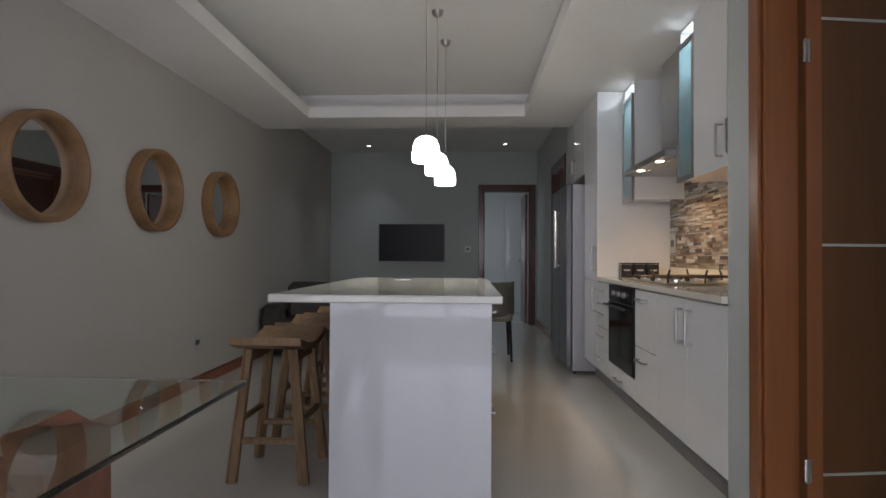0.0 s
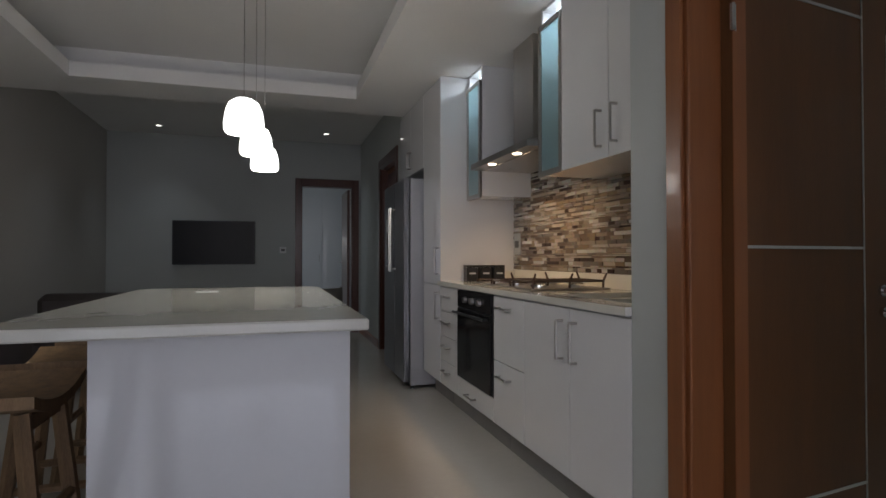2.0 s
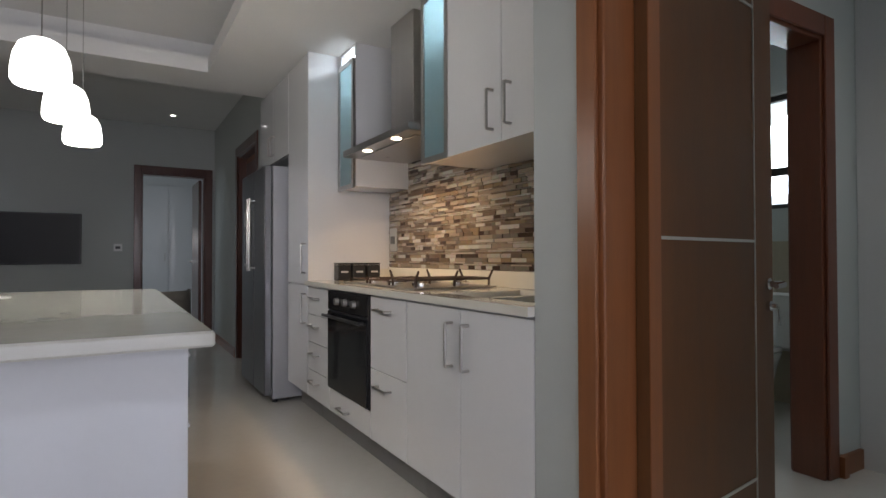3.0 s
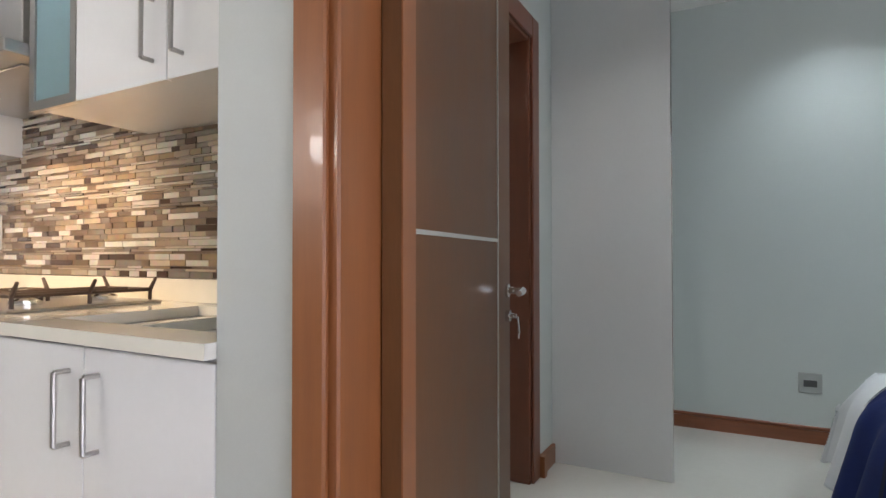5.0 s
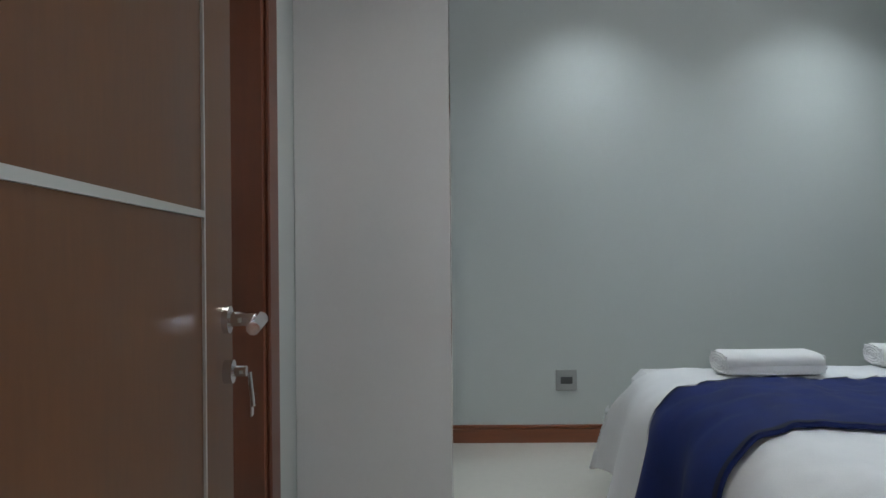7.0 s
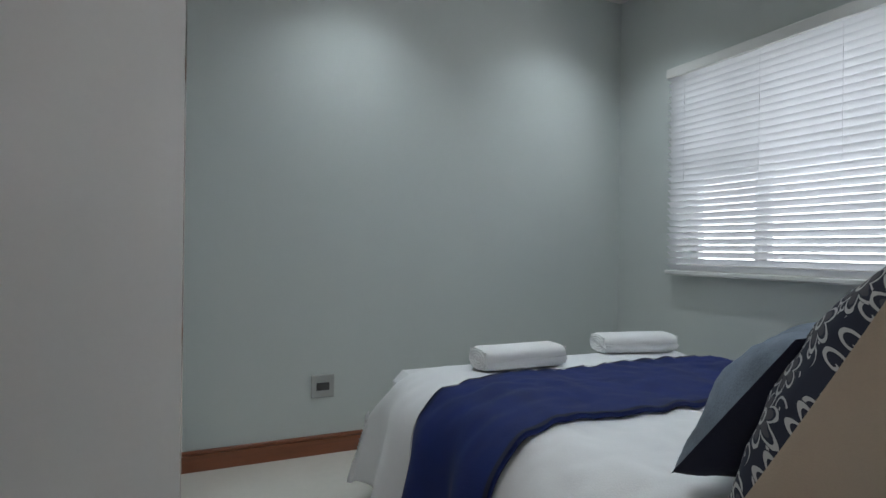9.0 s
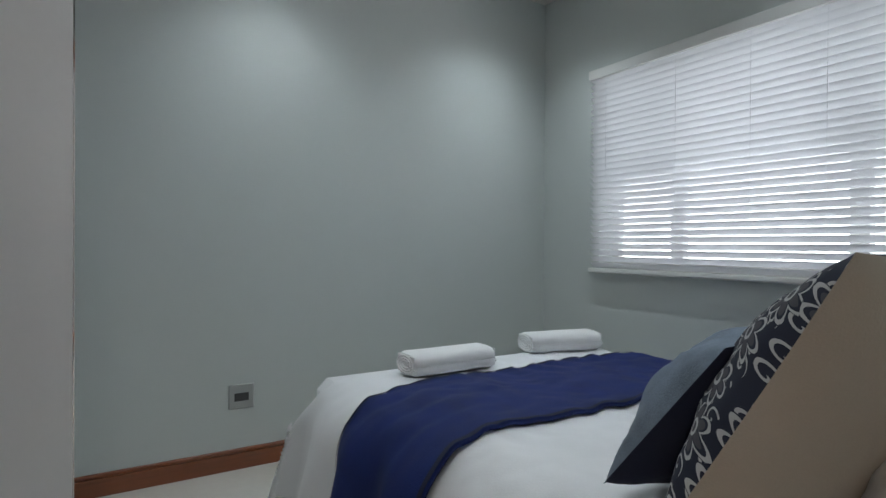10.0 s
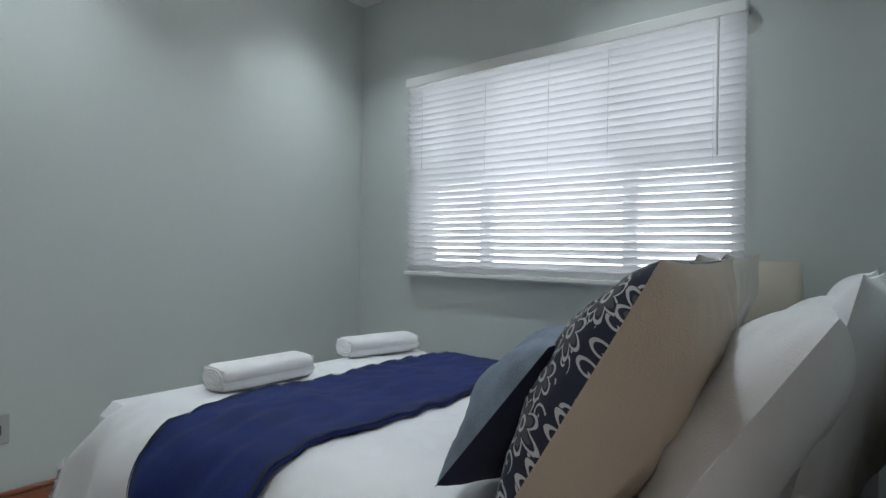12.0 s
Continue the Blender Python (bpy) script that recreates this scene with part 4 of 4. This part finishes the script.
part("tilt_wand", rod(bmesh.new(), (BX0 + 0.1, BY + 0.036, BZ1 - 0.05), (BX0 + 0.1, BY + 0.036, 1.45), 0.004, seg=8), M_WHITEPL, bl)

BEDX0, BEDX1, BEDY0, BEDY1, BEDZ = 1.97, 3.97, 0.17, 1.65, 0.57
bed = thing("bed", "double bed made up with a white duvet", "bed")
part("base", boxes((BEDX0, BEDX1 + 0.08, BEDY0 + 0.06, BEDY1 - 0.06, 0.08, 0.30), bevel=0.02), M_BASE, bed)
part("mattress", boxes((BEDX0, BEDX1 + 0.06, BEDY0 + 0.05, BEDY1 - 0.05, 0.30, 0.53), bevel=0.04), M_LINEN, bed)
for fx in (BEDX0 + 0.1, BEDX1 - 0.02):
    for fy in (BEDY0 + 0.12, BEDY1 - 0.12):
        part("foot", rod(bmesh.new(), (fx, fy, 0), (fx, fy, 0.09), 0.03), M_BLACK, bed)


def drape(u, v, lift=0.0, x0=BEDX0 + 0.25, x1=BEDX1, skirt=0.42, foot=True, wave=1.0):
    """Cloth over the bed: v runs across with both skirts, u from the head to the foot skirt."""
    half, r = (BEDY1 - BEDY0) / 2, 0.19
    across = (v - 0.5) * 2 * (half + skirt)
    length = (x1 - x0) + (skirt if foot else 0)
    along = u * length
    def fold(d, edge):
        d0 = edge - r
        if d <= d0:
            return d, 0.0
        arc = r * math.pi / 2
        if d <= d0 + arc:
            a = (d - d0) / r
            return d0 + r * math.sin(a), r * (1 - math.cos(a))
        return d0 + r, r + (d - d0 - arc)
    s = 1 if across >= 0 else -1
    yy, dy = fold(abs(across), half)
    xx, dx = fold(along, x1 - x0) if foot else (along, 0.0)
    drop = math.hypot(dx, dy) if min(dx, dy) < 0.2 else max(dx, dy)
    drop = min(drop, 0.50)
    x, y = x0 + xx, (BEDY0 + BEDY1) / 2 + s * yy
    nz = noise.noise(Vector((x * 3.2, y * 3.2, 1.3))) * 0.02 + abs(noise.noise(Vector((x * 7 + y * 4, y * 9 - x * 3, 4)))) * 0.018 - abs(noise.noise(Vector((x * 15 - y * 6, y * 12 + x * 4, 9)))) * 0.007
    flare = drop * 0.17 * (1 + 0.6 * math.sin(x * 21 + y * 3)) * wave
    if dy > 0.02:
        y += s * (flare + lift)
    if dx > 0.02:
        x += drop * 0.16 * (1 + 0.5 * math.sin(y * 19)) + lift
    return (x, y, BEDZ + nz * (1 if drop < 0.1 else 0.4) + lift - drop)


dv = sheet(lambda u, v: drape(u, v), 130, 150)
duvet = solid("duvet", dv, M_LINEN, "white cotton duvet draped over the bed", "duvet", smooth=True)
rn = sheet(lambda u, v: drape(u, v, 0.02, 3.03, 3.545, 0.42, False), 40, 110)
runner = solid("bed_runner", rn, M_NAVY, "navy blue throw laid across the bed", "throw", smooth=True)
for x0, x1 in ((3.03, 3.044), (3.531, 3.545)):
    part("hem", sheet(lambda u, v: drape(u, v, 0.0235, x0, x1, 0.418, False), 2, 110), M_NAVYC, runner, "darker stitched hem", True)
for ob in (duvet, runner):
    sm = ob.modifiers.new("thickness", "SOLIDIFY")
    sm.thickness, sm.offset = 0.012, -1


def rolled_towel(x, y, turn):
    ob = thing("rolled_towel", "rolled white terry towel lying on the bed", "towel", "towels on the bed")
    def roll(u, v):
        a = u * math.tau
        k = 1.0 + 0.09 * u
        c, d = math.cos(a), math.sin(a)
        e = 0.72
        px = (v - 0.5) * 0.36
        end = 1 - max(0.0, abs(v - 0.5) * 2 - 0.9) * 1.4
        wob = 1 + 0.04 * noise.noise(Vector((px * 9, c * 2 + x, d * 2 + y)))
        return (px, math.copysign(abs(c) ** e, c) * 0.074 * k * end * wob, 0.045 + math.copysign(abs(d) ** e, d) * 0.042 * k * end * wob)
    part("roll", sheet(roll, 40, 20), M_TERRY, ob, smooth=True)
    for end in (-0.181, 0.181):
        bm = bmesh.new()
        for k in range(30):
            q = [(0.014 + 0.0018 * n) for n in (k, k + 1)]
            p = [(end, q[n] * math.cos((k + n) * 0.62) * 1.05, 0.045 + q[n] * math.sin((k + n) * 0.62) * 0.55) for n in (0, 1)]
            rod(bm, p[0], p[1], 0.0055, seg=5)
        box(bm, end - 0.004, end + 0.001, -0.060, 0.060, 0.012, 0.077, 0.001)
        part("rolled_end", bm, M_TERRY, ob, "spiral folds of the towel end")
    ob.matrix_world = pose(x, y, BEDZ + 0.005, 0, 0, turn)


rolled_towel(3.69, 1.19, 91)
rolled_towel(3.78, 0.52, 79)


def cushion(name, label, w, h, t, mats, m, pinch=0.10):
    ob = thing(name, label, "cushion" if "cushion" in name else "pillow", "pillows at the bed head")
    for side, (nm, mat) in ((1, mats[0]), (-1, mats[1])):
        def fn(u, v):
            a, b = u * 2 - 1, v * 2 - 1
            full = max(0.0, (1 - abs(a) ** 2.4) * (1 - abs(b) ** 2.4)) ** 0.62
            soft = 1 - pinch * 0.6
            px = a * w / 2 * (1 - 0.02 * b * b) * (1 - (1 - soft) * (1 - b * b))
            pz = b * h / 2 * (1 - 0.02 * a * a) * (1 - (1 - soft) * (1 - a * a))
            dent = noise.noise(Vector((a * 1.6 + w + m.translation.y * 5, b * 1.6 + h, side))) * 0.035 * full + abs(noise.noise(Vector((a * 4 + h * 9, b * 3 + w, side * 2)))) * 0.016 * full
            return (px, side * t / 2 * full + dent, pz)
        part(nm, sheet(fn, 34, 34), mat, ob, smooth=True)
    ob.matrix_world = m
    return ob


TWO = lambda a, b: (("front", a), ("back", b))
def at_head(x, y, z, tilt, turn=0):
    # width along y, front towards the foot of the bed, leaning back against the wall
    return Matrix.Translation((x, y, z)) @ Matrix.Rotation(radians(90 + turn), 4, "Z") @ Matrix.Rotation(radians(-tilt), 4, "X")


cushion("denim_cushion", "washed denim and dark navy scatter cushion", 0.40, 0.36, 0.19, TWO(M_NAVYC, M_DENIM), at_head(2.50, 1.35, 0.765, 38, 4), 0.03)
cushion("floral_cushion", "navy floral square cushion with a beige back", 0.54, 0.55, 0.24, TWO(M_BEIGE, M_DAMASK), at_head(2.325, 1.36, 0.815, 30, 2), 0.10)
cushion("floral_cushion", "navy floral square cushion with a cream back", 0.53, 0.54, 0.16, TWO(M_CREAM, M_DAMASK), at_head(2.375, 0.84, 0.82, 27, -2), 0.12)
cushion("floral_cushion", "navy floral square cushion with a cream back", 0.53, 0.54, 0.16, TWO(M_CREAM, M_DAMASK), at_head(2.41, 0.44, 0.82, 26, 0), 0.12)
cushion("white_pillow", "plump white cotton bed pillow", 0.58, 0.49, 0.20, TWO(M_LINEN, M_LINEN), at_head(2.15, 1.24, 0.78, 33, 3))
cushion("white_pillow", "plump white cotton bed pillow", 0.62, 0.50, 0.16, TWO(M_LINEN, M_LINEN), at_head(2.03, 1.04, 0.79, 14, -3))
cushion("white_pillow", "plump white cotton bed pillow", 0.60, 0.50, 0.17, TWO(M_LINEN, M_LINEN), at_head(2.08, 0.50, 0.79, 22, -2))

nt = thing("bedside_table", "small white bedside table in the corner", "table")
part("top", boxes((2.08, 2.48, -0.12, 0.13, 0.50, 0.53), bevel=0.004), M_WHITE, nt)
part("body", boxes((2.09, 2.47, -0.11, 0.12, 0.0, 0.499)), M_WHITE, nt)
lp = thing("bedside_lamp", "bedside lamp with a cream drum shade", "lamp", at=(2.295, 0.005, 0.53))
part("shade", turned([(0.115, 0.28), (0.113, 0.28), (0.10, 0.50), (0.102, 0.50), (0.115, 0.28)], 28), M_SHADE, lp, "cream fabric shade", True)
part("stem", turned([(0.06, 0.0), (0.06, 0.012), (0.012, 0.02), (0.01, 0.30)], 18), M_STEEL, lp)

# ---- mosaic splashback ----
spl = tagged(new("splashback"), "brown glass and stone strip mosaic behind the hob", "splashback", kind="structure")
part("grout_bed", boxes((2.116, 2.129, 2.93, 5.179, 0.981, 1.70)), M_GROUT, spl)
rnd = random.Random(5)
LENS = (0.045, 0.06, 0.085, 0.115, 0.16)
HTS = (0.009, 0.018, 0.022)
shared = {}
for ln in LENS:
    for ht in HTS:
        me = bpy.data.meshes.new("mosaic_piece")
        b2 = boxes((-0.005, 0.005, -ln / 2 + 0.0012, ln / 2 - 0.0012, -ht / 2 + 0.001, ht / 2 - 0.001))
        b2.to_mesh(me)
        b2.free()
        me.materials.append(M_MOSAIC)
        shared[(ln, ht)] = me
verts, faces = [], []
z, made = 0.983, 0
while z < 1.66:
    ht = rnd.choice(HTS)
    y = 2.935 + rnd.random() * -0.05
    while y < 5.15:
        ln = rnd.choice(LENS if ht > 0.01 else LENS[2:])
        y0, y1 = max(y, 2.933), min(y + ln, 5.177)
        x = 2.1135 - rnd.choice((0, 0, 0.002, 0.003))
        if y1 - y0 > 0.012:
            if y < 3.72 and y0 == y and made < 300 and z > 1.02 and ht > 0.01:
                ob = new("mosaic_tile", shared[(ln, ht)])
                ob.location, ob.parent = (x, y + ln / 2, z + ht / 2), spl
                made += 1
            else:
                k = len(verts)
                a, b, c, d = y0 + 0.0012, y1 - 0.0012, z + 0.001, z + ht - 0.001
                verts += [(x - 0.005, a, c), (x - 0.005, b, c), (x - 0.005, b, d), (x - 0.005, a, d), (x + 0.005, a, c), (x + 0.005, b, c), (x + 0.005, b, d), (x + 0.005, a, d)]
                faces += [(k, k + 3, k + 2, k + 1), (k, k + 1, k + 5, k + 4), (k + 1, k + 2, k + 6, k + 5), (k + 2, k + 3, k + 7, k + 6), (k + 3, k, k + 4, k + 7)]
        y += ln
    z += ht
me = bpy.data.meshes.new("mosaic_tiles")
me.from_pydata(verts, [], faces)
me.materials.append(M_MOSAIC)
rest = new("mosaic_tiles", me)
rest.parent = spl
rest["kind"] = "stuff"
